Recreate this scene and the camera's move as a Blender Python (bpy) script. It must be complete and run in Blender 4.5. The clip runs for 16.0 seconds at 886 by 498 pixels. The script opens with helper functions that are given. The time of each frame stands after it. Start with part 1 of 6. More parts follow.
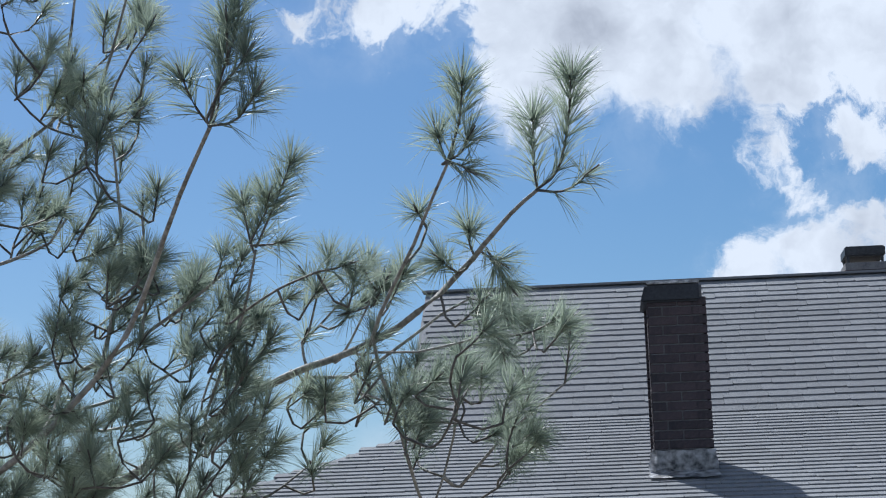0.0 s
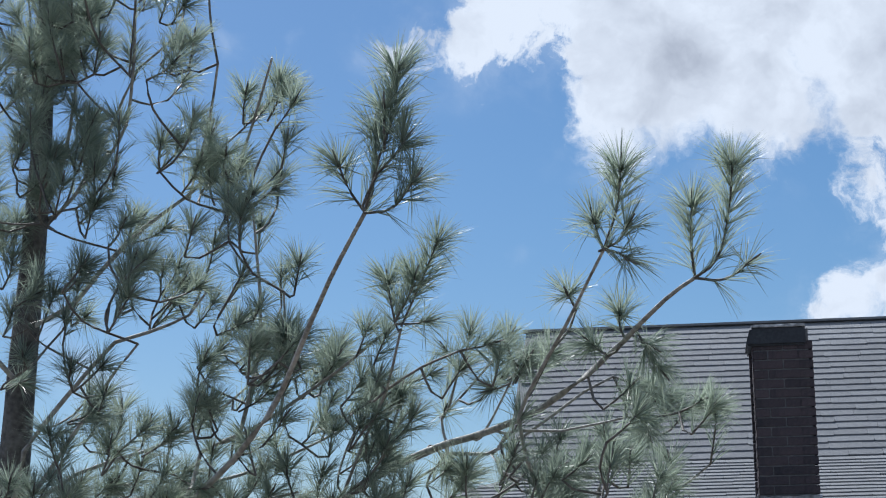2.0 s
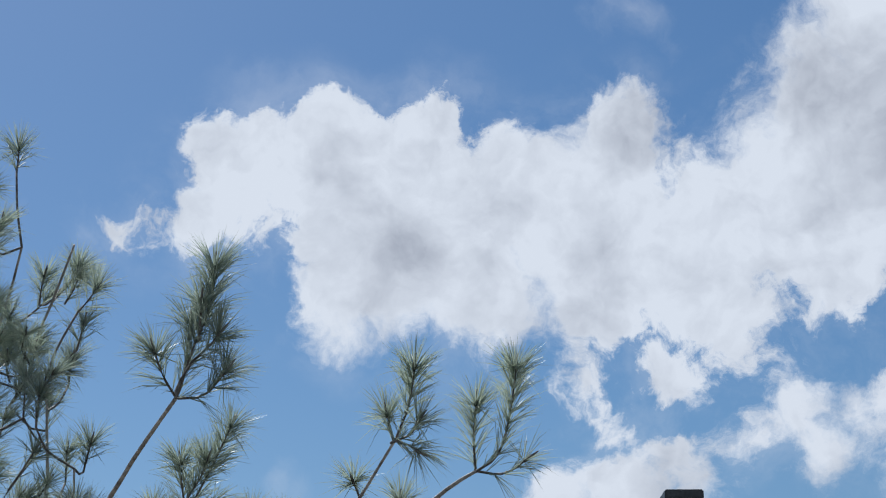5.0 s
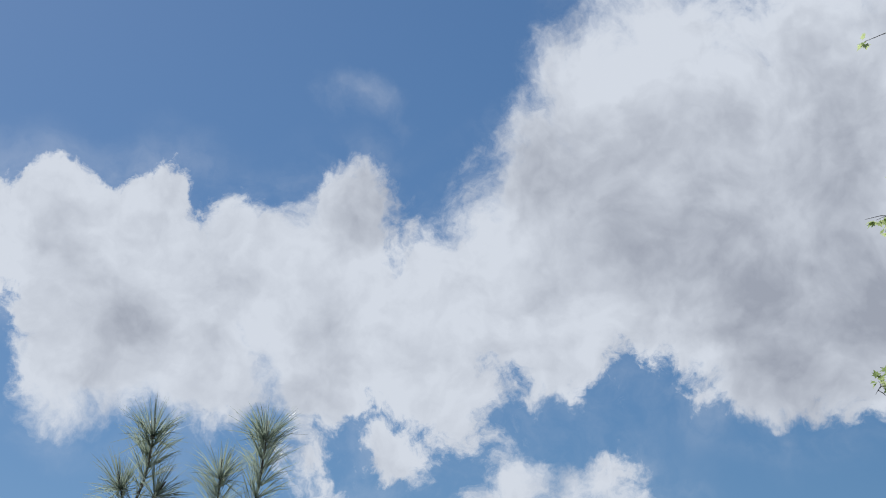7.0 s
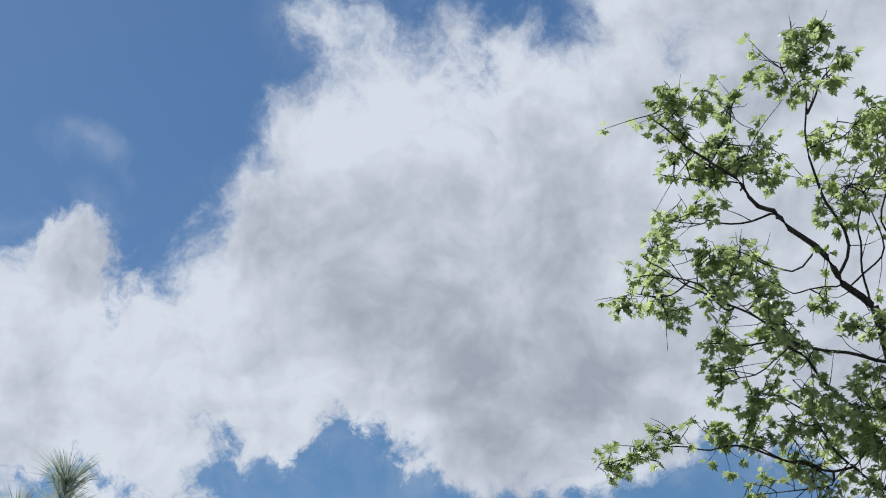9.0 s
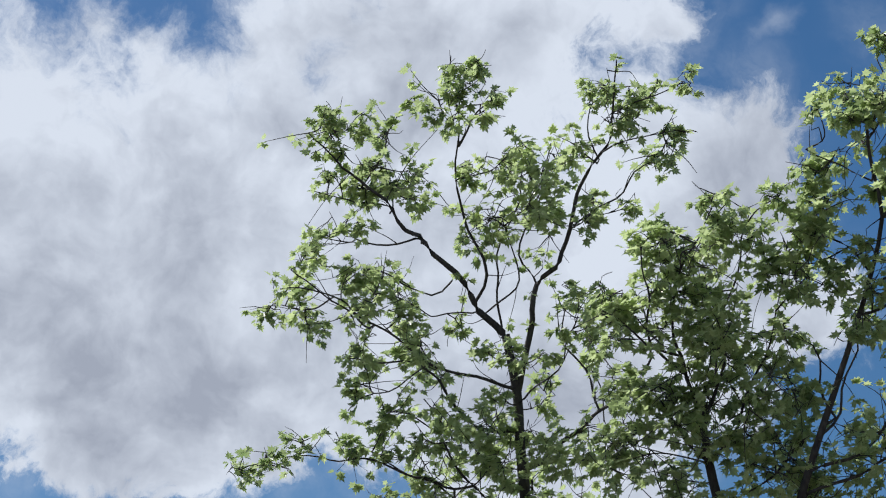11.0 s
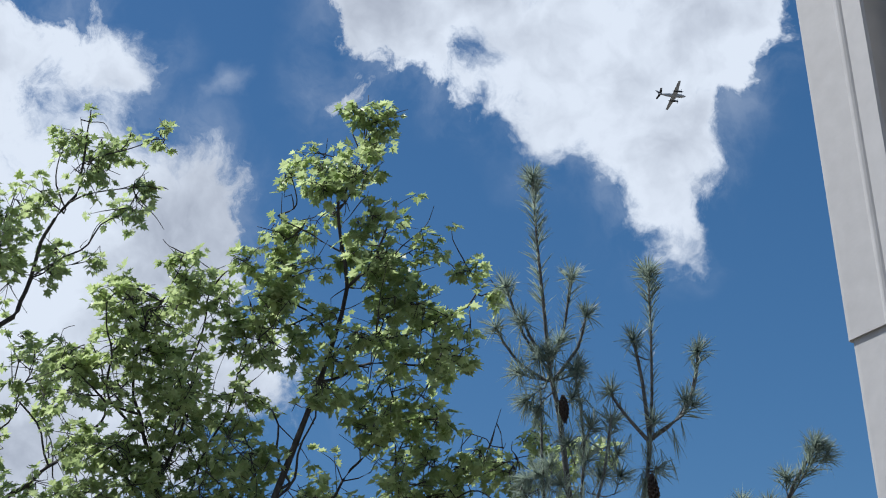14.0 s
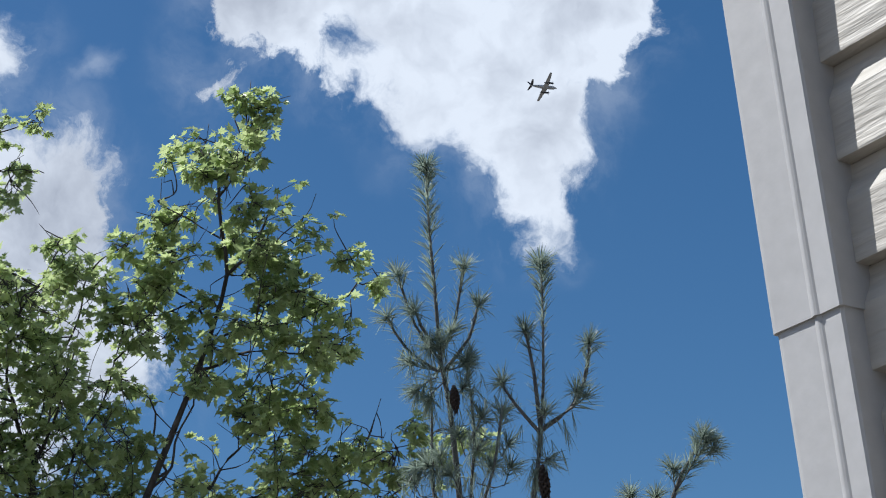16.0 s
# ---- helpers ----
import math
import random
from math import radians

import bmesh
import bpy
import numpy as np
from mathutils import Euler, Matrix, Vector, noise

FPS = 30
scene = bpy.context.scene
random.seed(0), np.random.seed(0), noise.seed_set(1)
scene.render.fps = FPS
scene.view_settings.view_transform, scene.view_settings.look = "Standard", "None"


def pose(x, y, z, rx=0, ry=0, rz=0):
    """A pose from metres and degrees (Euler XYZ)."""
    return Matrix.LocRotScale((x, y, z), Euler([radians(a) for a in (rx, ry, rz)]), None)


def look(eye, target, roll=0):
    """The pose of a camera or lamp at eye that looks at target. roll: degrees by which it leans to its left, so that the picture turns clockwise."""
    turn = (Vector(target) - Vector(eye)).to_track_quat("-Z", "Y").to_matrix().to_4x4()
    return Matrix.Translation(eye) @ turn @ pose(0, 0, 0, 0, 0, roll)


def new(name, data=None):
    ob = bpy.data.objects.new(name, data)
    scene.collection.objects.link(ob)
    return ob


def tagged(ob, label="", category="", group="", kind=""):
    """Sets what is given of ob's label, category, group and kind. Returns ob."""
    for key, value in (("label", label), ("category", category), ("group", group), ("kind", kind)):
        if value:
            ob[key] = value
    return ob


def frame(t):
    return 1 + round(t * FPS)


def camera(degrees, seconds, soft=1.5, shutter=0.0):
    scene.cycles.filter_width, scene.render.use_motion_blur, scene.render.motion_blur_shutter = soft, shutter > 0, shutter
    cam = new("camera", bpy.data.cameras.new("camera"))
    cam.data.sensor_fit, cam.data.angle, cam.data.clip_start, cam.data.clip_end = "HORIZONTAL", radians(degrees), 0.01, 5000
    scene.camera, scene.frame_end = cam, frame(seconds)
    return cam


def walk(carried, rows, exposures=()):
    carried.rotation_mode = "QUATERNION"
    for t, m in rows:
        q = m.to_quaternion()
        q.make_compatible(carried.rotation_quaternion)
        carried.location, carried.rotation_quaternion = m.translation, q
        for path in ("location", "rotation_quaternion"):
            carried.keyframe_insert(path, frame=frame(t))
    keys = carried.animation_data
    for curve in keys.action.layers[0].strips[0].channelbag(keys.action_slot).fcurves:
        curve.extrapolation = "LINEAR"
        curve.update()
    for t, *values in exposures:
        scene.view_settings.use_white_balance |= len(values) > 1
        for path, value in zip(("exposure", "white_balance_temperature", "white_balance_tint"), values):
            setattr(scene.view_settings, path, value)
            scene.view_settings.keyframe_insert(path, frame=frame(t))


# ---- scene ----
cam = camera(26.13, 16.0, soft=1.1)
PATH = [
    (0, pose(0.0041, 0.0020, 3.6004, 101.446, 1.705, 14.879)),
    (0.5, pose(-0.0519, -0.0898, 3.6597, 103.475, 1.616, 16.653)),
    (1, pose(-0.0829, -0.0726, 3.6807, 102.765, 0.650, 16.993)),
    (1.5, pose(-0.0607, -0.0315, 3.6549, 102.071, 0.731, 17.368)),
    (2, pose(-0.0725, -0.0000, 3.6745, 102.450, 0.792, 17.520)),
    (2.5, pose(-0.0889, -0.1083, 3.6902, 103.337, 0.229, 17.088)),
    (3, pose(-0.1023, -0.1654, 3.6823, 104.162, 0.041, 15.970)),
    (3.5, pose(-0.1187, -0.1414, 3.6716, 105.730, 1.187, 14.233)),
    (3.7, pose(-0.1215, -0.1116, 3.6766, 106.312, 1.224, 13.415)),
    (5.8, pose(-0.1261, -0.2610, 3.6177, 108.613, 0.120, 6.194)),
    (6, pose(-0.1338, -0.2199, 3.6348, 108.913, 0.258, 5.513)),
    (6.5, pose(-0.1431, -0.1190, 3.6519, 109.809, 0.776, 3.133)),
    (7, pose(-0.1791, -0.0076, 3.6812, 110.149, 1.398, 0.511)),
    (7.5, pose(-0.2071, -0.0112, 3.6964, 110.483, 1.408, -1.562)),
    (8, pose(-0.2098, -0.0015, 3.6948, 111.133, 1.464, -3.540)),
    (8.2, pose(-0.2146, 0.0099, 3.6973, 111.425, 1.418, -4.572)),
    (10.3, pose(-0.4523, -0.3414, 3.5263, 111.812, 0.655, -16.082)),
    (10.5, pose(-0.4669, -0.3454, 3.5212, 111.826, 0.675, -17.588)),
    (11, pose(-0.4988, -0.3080, 3.5348, 112.049, 0.691, -20.780)),
    (11.5, pose(-0.5213, -0.2771, 3.5468, 112.577, 1.196, -23.264)),
    (12, pose(-0.5255, -0.2415, 3.5614, 112.759, 1.724, -25.468)),
    (12.5, pose(-0.5509, -0.2427, 3.5829, 112.515, 2.522, -26.890)),
    (13, pose(-0.5547, -0.2157, 3.5960, 111.951, 2.303, -29.679)),
    (13.5, pose(-0.5614, -0.1904, 3.6041, 112.498, 2.362, -33.978)),
    (14, pose(-0.6178, -0.2033, 3.5876, 113.006, 3.624, -37.70)),
    (14.5, pose(-0.6195, -0.1835, 3.5920, 112.871, 4.311, -39.10)),
    (15, pose(-0.6240, -0.1520, 3.6095, 112.837, 4.369, -40.175)),
    (15.5, pose(-0.6305, -0.1417, 3.6089, 112.559, 4.494, -41.693)),
    (16, pose(-0.6363, -0.1329, 3.6093, 112.395, 4.509, -41.561)),
]
# seconds, stops, kelvin, tint
LIGHTING = [(0.0, 0.27, 5850, 9), (3.7, 0.2, 5900, 9), (6.5, -0.03, 6150, 10), (8.2, 0.0, 6150, 10), (10.3, 0.06, 6050, 10), (12.5, 0.16, 6000, 10), (14.0, 0.19, 5950, 9), (16.0, 0.26, 5950, 9)]
walk(cam, PATH, LIGHTING)

# ---- daylight: sun, sky and drifting cumulus ----
SUN_AZ, SUN_EL = 40.0, 54.0          # degrees to the left of +y, and above the horizon


def heading(az, el):
    a, e = radians(az), radians(el)
    return Vector((-math.sin(a) * math.cos(e), math.cos(a) * math.cos(e), math.sin(e)))


sun = new("sun", bpy.data.lights.new("sun", "SUN"))
sun.data.energy, sun.data.angle, sun.data.color = 5.0, radians(0.6), (1.0, 0.95, 0.87)
sun.matrix_world = look(heading(SUN_AZ, SUN_EL) * 50, (0, 0, 0))

world = bpy.data.worlds.new("sky")
scene.world = world
world.use_nodes = True
wt = world.node_tree
wt.nodes.clear()


def wnode(kind, operation="", in1=None, in2=None, in3=None, in4=None):
    n = wt.nodes.new(kind)
    if operation:
        n.operation = operation
    for i, v in enumerate((in1, in2, in3, in4)):
        if v is not None:
            n.inputs[i + 1].default_value = v
    return n


def wmath(op, a, b=None, c=None):
    n = wt.nodes.new("ShaderNodeMath")
    n.operation = op
    for i, v in enumerate((a, b, c)):
        if v is None:
            continue
        if isinstance(v, (int, float)):
            n.inputs[i].default_value = v
        else:
            wt.links.new(v, n.inputs[i])
    return n.outputs[0]


def wramp(v, lo, hi, a=0.0, b=1.0):
    n = wnode("ShaderNodeMapRange", "", lo, hi, a, b)
    n.interpolation_type = "SMOOTHSTEP"
    wt.links.new(v, n.inputs[0])
    return n.outputs[0]


def wnoise(scale, detail, rough=0.55, vec=None, kind="Fac"):
    n = wnode("ShaderNodeTexNoise")
    n.inputs["Scale"].default_value, n.inputs["Detail"].default_value, n.inputs["Roughness"].default_value = scale, detail, rough
    wt.links.new(vec or way, n.inputs["Vector"])
    return n.outputs[kind]


way = wnode("ShaderNodeTexCoord").outputs["Generated"]


def bent(scale, amount, detail):
    n = wnoise(scale, detail, kind="Color")
    s = wnode("ShaderNodeVectorMath", operation="SUBTRACT", in1=(0.5, 0.5, 0.5))
    wt.links.new(n, s.inputs[0])
    m = wnode("ShaderNodeVectorMath", operation="SCALE")
    m.inputs["Scale"].default_value = amount
    wt.links.new(s.outputs[0], m.inputs[0])
    a = wnode("ShaderNodeVectorMath", operation="ADD")
    wt.links.new(m.outputs[0], a.inputs[0])
    wt.links.new(way, a.inputs[1])
    return a.outputs[0]


billow = bent(11.0, 0.075, 7)
body_field = [None]
hole_field = [None]
wisp_field = [None]


def blob(field, az, el, r):
    d = wnode("ShaderNodeVectorMath", operation="DISTANCE", in1=tuple(heading(az, el)))
    wt.links.new(billow, d.inputs[0])
    s = wmath("SUBTRACT", radians(r), d.outputs["Value"])
    field[0] = s if field[0] is None else wmath("SMOOTH_MAX", field[0], s, 0.02)


def puff(az, el, r, solid=True):
    blob(body_field if solid else hole_field, az, el, r)


def wisp(az, el, r):
    blob(wisp_field, az, el, r)


puff(-33.22, 20.83, 0.83); puff(-33.65, 19.62, 0.68); puff(-33.54, 18.44, 0.51)
puff(-31.65, 19.25, 1.26); puff(-29.71, 17.00, 1.09); puff(5.21, 10.53, 0.83)
puff(3.84, 10.88, 0.78); puff(2.52, 10.64, 0.88); puff(1.24, 10.23, 0.92)
puff(6.23, 10.25, 0.51); puff(14.85, 20.46, 1.88); puff(16.02, 19.15, 1.09)
puff(12.17, 20.40, 2.14); puff(9.12, 20.98, 1.80); puff(10.14, 17.75, 2.82)
puff(11.87, 16.53, 1.63); puff(6.76, 19.31, 2.48); puff(7.64, 16.59, 2.14)
puff(2.96, 20.80, 1.88); puff(3.55, 18.10, 3.07); puff(-0.36, 18.34, 2.31)
puff(0.59, 16.51, 1.80); puff(4.66, 14.22, 0.68); puff(-3.54, 21.55, 2.48)
puff(-5.47, 23.75, 2.22); puff(-6.05, 19.71, 4.17); puff(-3.49, 17.69, 2.31)
puff(3.64, 12.86, 0.83); puff(1.06, 12.57, 0.51); puff(-0.65, 12.61, 0.71)
puff(-1.86, 12.91, 0.68); puff(-3.38, 12.94, 0.78); puff(-4.74, 13.05, 0.61)
puff(-0.62, 11.86, 0.58); puff(-2.65, 11.80, 0.78); puff(-5.15, 11.71, 0.88)
puff(-6.59, 11.16, 0.92); puff(1.60, 12.00, 0.75); puff(18.74, 18.40, 0.49)
puff(17.92, 18.96, 0.54); puff(-5.06, 28.19, 0.83); puff(-5.36, 25.49, 1.71)
puff(-7.46, 26.27, 1.88); puff(-8.22, 22.86, 3.66); puff(-12.10, 25.67, 2.31)
puff(-13.67, 22.52, 4.17); puff(-16.74, 25.93, 2.82); puff(-8.94, 19.26, 3.49)
puff(-3.55, 18.76, 2.99); puff(-14.19, 18.28, 3.83); puff(-17.56, 20.50, 4.68)
puff(-10.68, 15.81, 1.71); puff(-12.80, 16.19, 1.63); puff(-3.52, 16.73, 0.92)
puff(-15.96, 27.18, 1.09); puff(-11.64, 26.88, 0.92); puff(-11.12, 27.59, 0.92)
puff(-13.71, 27.05, 1.09); puff(-15.42, 27.40, 1.09); puff(-14.71, 25.80, 1.63)
puff(-18.32, 26.92, 1.80); puff(1.37, 14.59, 1.09); puff(-1.05, 15.42, 0.75)
puff(-8.03, 15.26, 0.58); puff(-16.87, 28.47, 2.31); puff(-20.69, 28.49, 2.48)
puff(-23.36, 27.77, 2.48); puff(-19.54, 26.14, 3.32); puff(-26.27, 28.99, 1.09)
puff(-28.56, 28.94, 0.83); puff(-26.99, 24.93, 2.31); puff(-30.45, 24.37, 2.39)
puff(-28.33, 22.83, 2.82); puff(-21.34, 21.04, 5.70); puff(-24.83, 17.58, 4.68)
puff(-29.42, 20.40, 2.82); puff(-32.35, 19.53, 1.26); puff(-10.32, 15.85, 1.26)
puff(-9.12, 28.59, 0.66); puff(-37.98, 30.10, 1.63); puff(-39.66, 29.34, 1.63)
puff(-42.01, 27.66, 1.09); puff(-44.91, 26.37, 1.26); puff(-48.67, 27.47, 1.63)
puff(-47.89, 26.04, 0.92); puff(-41.01, 29.25, 2.31); puff(-43.60, 28.19, 2.14)
puff(-45.50, 28.01, 2.48); puff(-48.07, 28.55, 2.48); puff(-50.15, 28.44, 1.26)
puff(-46.30, 25.38, 1.97); puff(-46.51, 23.48, 1.00); puff(-46.56, 22.46, 0.54)
puff(-43.02, 26.39, 1.09); puff(-27.49, 29.04, 1.00); puff(-28.60, 28.74, 0.75)
puff(-33.77, 21.17, 0.75); puff(-35.73, 28.02, 0.44)
puff(-24.84, 25.83, 1.42); puff(-30.12, 23.25, 2.08); puff(-31.26, 23.69, 1.50)
puff(5.36, 10.96, 0.92); puff(3.99, 11.21, 1.00); puff(2.68, 10.87, 1.03)
puff(1.52, 10.95, 0.92); puff(1.59, 14.36, 0.70); puff(-4.24, 13.26, 0.83)
puff(-1.82, 13.02, 0.75)
puff(-4.77, 15.74, 0.68, False); puff(-7.50, 15.67, 0.58, False); puff(-6.19, 14.64, 0.75, False)
puff(-40.64, 28.35, 0.5, False); puff(1.12, 21.30, 0.24, False); puff(-5.77, 15.50, 1.02, False)
puff(-0.33, 20.81, 0.31, False); puff(-6.50, 16.32, 0.61, False); puff(-17.64, 27.64, 0.17, False)
puff(-26.02, 27.83, 0.41, False); puff(-14.37, 29.06, 0.34, False); puff(13.06, 14.33, 0.68, False)
wisp(3.99, 24.69, 0.34); wisp(2.90, 23.50, 0.24); wisp(1.94, 24.98, 0.27)
wisp(0.69, 23.77, 0.24); wisp(-0.19, 22.89, 0.17); wisp(6.40, 24.55, 0.24)
wisp(6.12, 23.54, 0.20); wisp(1.70, 14.35, 0.64); wisp(1.87, 14.69, 0.44)
wisp(2.36, 25.11, 0.54); wisp(3.10, 25.28, 0.31); wisp(1.61, 24.93, 0.27)
wisp(-0.83, 25.47, 0.20); wisp(-1.58, 16.05, 1.02); wisp(-3.36, 16.49, 0.85)
wisp(-6.80, 15.48, 0.37); wisp(-32.39, 28.08, 0.44); wisp(-31.24, 26.81, 0.24)
wisp(-28.62, 28.98, 0.68); wisp(-29.37, 28.61, 0.31); wisp(-35.42, 27.99, 0.68)
wisp(-32.14, 28.10, 0.51); wisp(-35.73, 28.02, 0.61); wisp(-36.70, 28.32, 0.68)
wisp(-31.09, 26.93, 0.24); wisp(-32.57, 23.23, 0.51); wisp(18.52, 18.56, 0.68)
wisp(19.93, 17.87, 0.41); wisp(13.96, 10.61, 0.51); wisp(13.11, 10.44, 0.41)
wisp(21.90, 18.83, 0.44); wisp(23.93, 18.97, 0.68); wisp(27.99, 8.52, 1.02)
wisp(15.55, 11.89, 0.24); wisp(20.04, 18.02, 0.24); wisp(16.52, 5.32, 0.68)
wisp(28.37, 10.34, 0.68); wisp(27.14, 7.86, 0.68)
# scattered cumulus over the rest of the sky
spread = wnoise(2.3, 3.0)
aside = wnode("ShaderNodeVectorMath", operation="DISTANCE", in1=tuple(heading(-15, 18)))
wt.links.new(way, aside.inputs[0])
outside = wramp(aside.outputs["Value"], 0.8, 1.0, -0.2, 0.0)
far_field = wmath("ADD", wmath("SUBTRACT", spread, 0.53), outside)
fine = wmath("SUBTRACT", wnoise(30.0, 11.0, 0.66, billow), 0.5)
mass_field = wmath("MINIMUM", body_field[0], wmath("MULTIPLY", hole_field[0], -1.0))
mass_field = wmath("MAXIMUM", mass_field, far_field)
edge = wmath("ADD", mass_field, wmath("MULTIPLY", fine, 0.058))
# some rims are crisp, others trail off into vapour
rim = wnode("ShaderNodeMapRange", "", -0.006, 0.02, 0.0, 1.0)
rim.interpolation_type = "SMOOTHERSTEP"
wt.links.new(edge, rim.inputs[0])
vapour = wnoise(5.0, 3.0)
wt.links.new(wramp(vapour, 0.42, 0.68, -0.003, -0.014), rim.inputs[1])
wt.links.new(wramp(vapour, 0.42, 0.68, 0.007, 0.017), rim.inputs[2])
soft = wmath("SUBTRACT", wnoise(22.0, 8.0, 0.62, billow), 0.5)
veil = wmath("MULTIPLY", wramp(wmath("ADD", wisp_field[0], wmath("MULTIPLY", soft, 0.036)), -0.006, 0.026), 0.42)
haze = wmath("MULTIPLY", wramp(mass_field, -0.03, 0.008), wramp(wnoise(16.0, 6.0, 0.6, billow), 0.42, 0.72, 0.0, 0.3))
cover = wmath("MAXIMUM", wmath("MAXIMUM", rim.outputs[0], veil), haze)


def sunward(vec, step):
    """The same field a little nearer the sun, to find which side of a billow is lit."""
    n = wnode("ShaderNodeVectorMath", operation="ADD", in1=tuple(heading(SUN_AZ, SUN_EL) * step))
    wt.links.new(vec, n.inputs[0])
    return n.outputs[0]


def relief(scale, detail, step):
    here, there = wnoise(scale, detail, 0.55, billow), wnoise(scale, detail, 0.55, sunward(billow, step))
    return wmath("SUBTRACT", there, here)


lumps = wmath("SUBTRACT", wnoise(7.0, 5.0, 0.55, bent(6.0, 0.1, 3)), 0.5)
thick = wmath("ADD", wmath("MINIMUM", mass_field, 0.046), wmath("MULTIPLY", lumps, 0.24))
thick = wramp(thick, -0.012, 0.082)
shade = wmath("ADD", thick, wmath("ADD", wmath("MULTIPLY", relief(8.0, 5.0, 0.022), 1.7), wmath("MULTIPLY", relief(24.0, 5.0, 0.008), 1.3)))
tone = wnode("ShaderNodeMix")
tone.data_type = "RGBA"
tone.inputs[6].default_value = (13.6, 14.1, 14.9, 1)
tone.inputs[7].default_value = (7.0, 7.4, 8.4, 1)
wt.links.new(wmath("MINIMUM", wmath("MAXIMUM", shade, 0.0), 1.0), tone.inputs[0])
air = wnode("ShaderNodeTexSky")
air.sky_type, air.sun_disc, air.sun_elevation, air.sun_rotation = "NISHITA", False, radians(SUN_EL), radians(-SUN_AZ)
air.air_density, air.dust_density, air.ozone_density = 1.0, 0.8, 3.0
both = wnode("ShaderNodeMix")
both.data_type = "RGBA"
wt.links.new(cover, both.inputs[0])
deep = wnode("ShaderNodeHueSaturation")
deep.inputs["Saturation"].default_value, deep.inputs["Value"].default_value = 1.25, 1.38
deep.inputs["Hue"].default_value = 0.497
wt.links.new(air.outputs[0], deep.inputs["Color"])
wt.links.new(deep.outputs[0], both.inputs[6])
wt.links.new(tone.outputs[2], both.inputs[7])
back = wnode("ShaderNodeBackground")
back.inputs["Strength"].default_value = 0.05
wt.links.new(both.outputs[2], back.inputs["Color"])
wt.links.new(back.outputs[0], wnode("ShaderNodeOutputWorld").inputs["Surface"])


# ---- materials ----
def material(name, dark, light, scale=8.0, rough=0.7, bump=0.0, grain=60.0, stretch=(1, 1, 1), island=0.0, piece=0.0, glow=0.0, metal=0.0, spec=0.4):
    """Two scales of noise between two colours; island and piece vary the value by mesh island or object; glow lets light through thin leaves."""
    m = bpy.data.materials.new(name)
    m.use_nodes = True
    nt = m.node_tree
    b = nt.nodes["Principled BSDF"]
    co = nt.nodes.new("ShaderNodeTexCoord")
    mp = nt.nodes.new("ShaderNodeMapping")
    mp.inputs["Scale"].default_value = stretch
    nt.links.new(co.outputs["Object"], mp.inputs["Vector"])
    n1, n2 = nt.nodes.new("ShaderNodeTexNoise"), nt.nodes.new("ShaderNodeTexNoise")
    n1.inputs["Scale"].default_value, n1.inputs["Detail"].default_value = scale, 4
    n2.inputs["Scale"].default_value, n2.inputs["Detail"].default_value = grain, 3
    for n in (n1, n2):
        nt.links.new(mp.outputs[0], n.inputs["Vector"])
    add = nt.nodes.new("ShaderNodeMath")
    add.operation = "ADD"
    nt.links.new(n1.outputs["Fac"], add.inputs[0])
    nt.links.new(n2.outputs["Fac"], add.inputs[1])
    last = add.outputs[0]
    for amount, kind, out in ((island, "ShaderNodeNewGeometry", "Random Per Island"), (piece, "ShaderNodeObjectInfo", "Random")):
        if amount:
            src = nt.nodes.new(kind)
            k = nt.nodes.new("ShaderNodeMath")
            k.operation = "MULTIPLY_ADD"
            k.inputs[1].default_value = amount
            nt.links.new(src.outputs[out], k.inputs[0])
            nt.links.new(last, k.inputs[2])
            last = k.outputs[0]
    extra = 0.5 * (island + piece)
    rng = nt.nodes.new("ShaderNodeMapRange")
    rng.inputs[1].default_value, rng.inputs[2].default_value = 0.7 + extra - 0.5 * extra, 1.3 + extra + 0.5 * extra
    nt.links.new(last, rng.inputs[0])
    mix = nt.nodes.new("ShaderNodeMix")
    mix.data_type = "RGBA"
    mix.inputs[6].default_value, mix.inputs[7].default_value = (*dark, 1), (*light, 1)
    nt.links.new(rng.outputs[0], mix.inputs[0])
    nt.links.new(mix.outputs[2], b.inputs["Base Color"])
    b.inputs["Roughness"].default_value, b.inputs["Metallic"].default_value = rough, metal
    b.inputs["Specular IOR Level"].default_value = spec
    if bump:
        bp = nt.nodes.new("ShaderNodeBump")
        bp.inputs["Strength"].default_value, bp.inputs["Distance"].default_value = bump, 0.01
        nt.links.new(n2.outputs["Fac"], bp.inputs["Height"])
        nt.links.new(bp.outputs[0], b.inputs["Normal"])
    if glow:
        tr = nt.nodes.new("ShaderNodeBsdfTranslucent")
        nt.links.new(mix.outputs[2], tr.inputs["Color"])
        ms = nt.nodes.new("ShaderNodeMixShader")
        ms.inputs[0].default_value = glow
        nt.links.new(b.outputs[0], ms.inputs[1])
        nt.links.new(tr.outputs[0], ms.inputs[2])
        nt.links.new(ms.outputs[0], nt.nodes["Material Output"].inputs["Surface"])
    return m


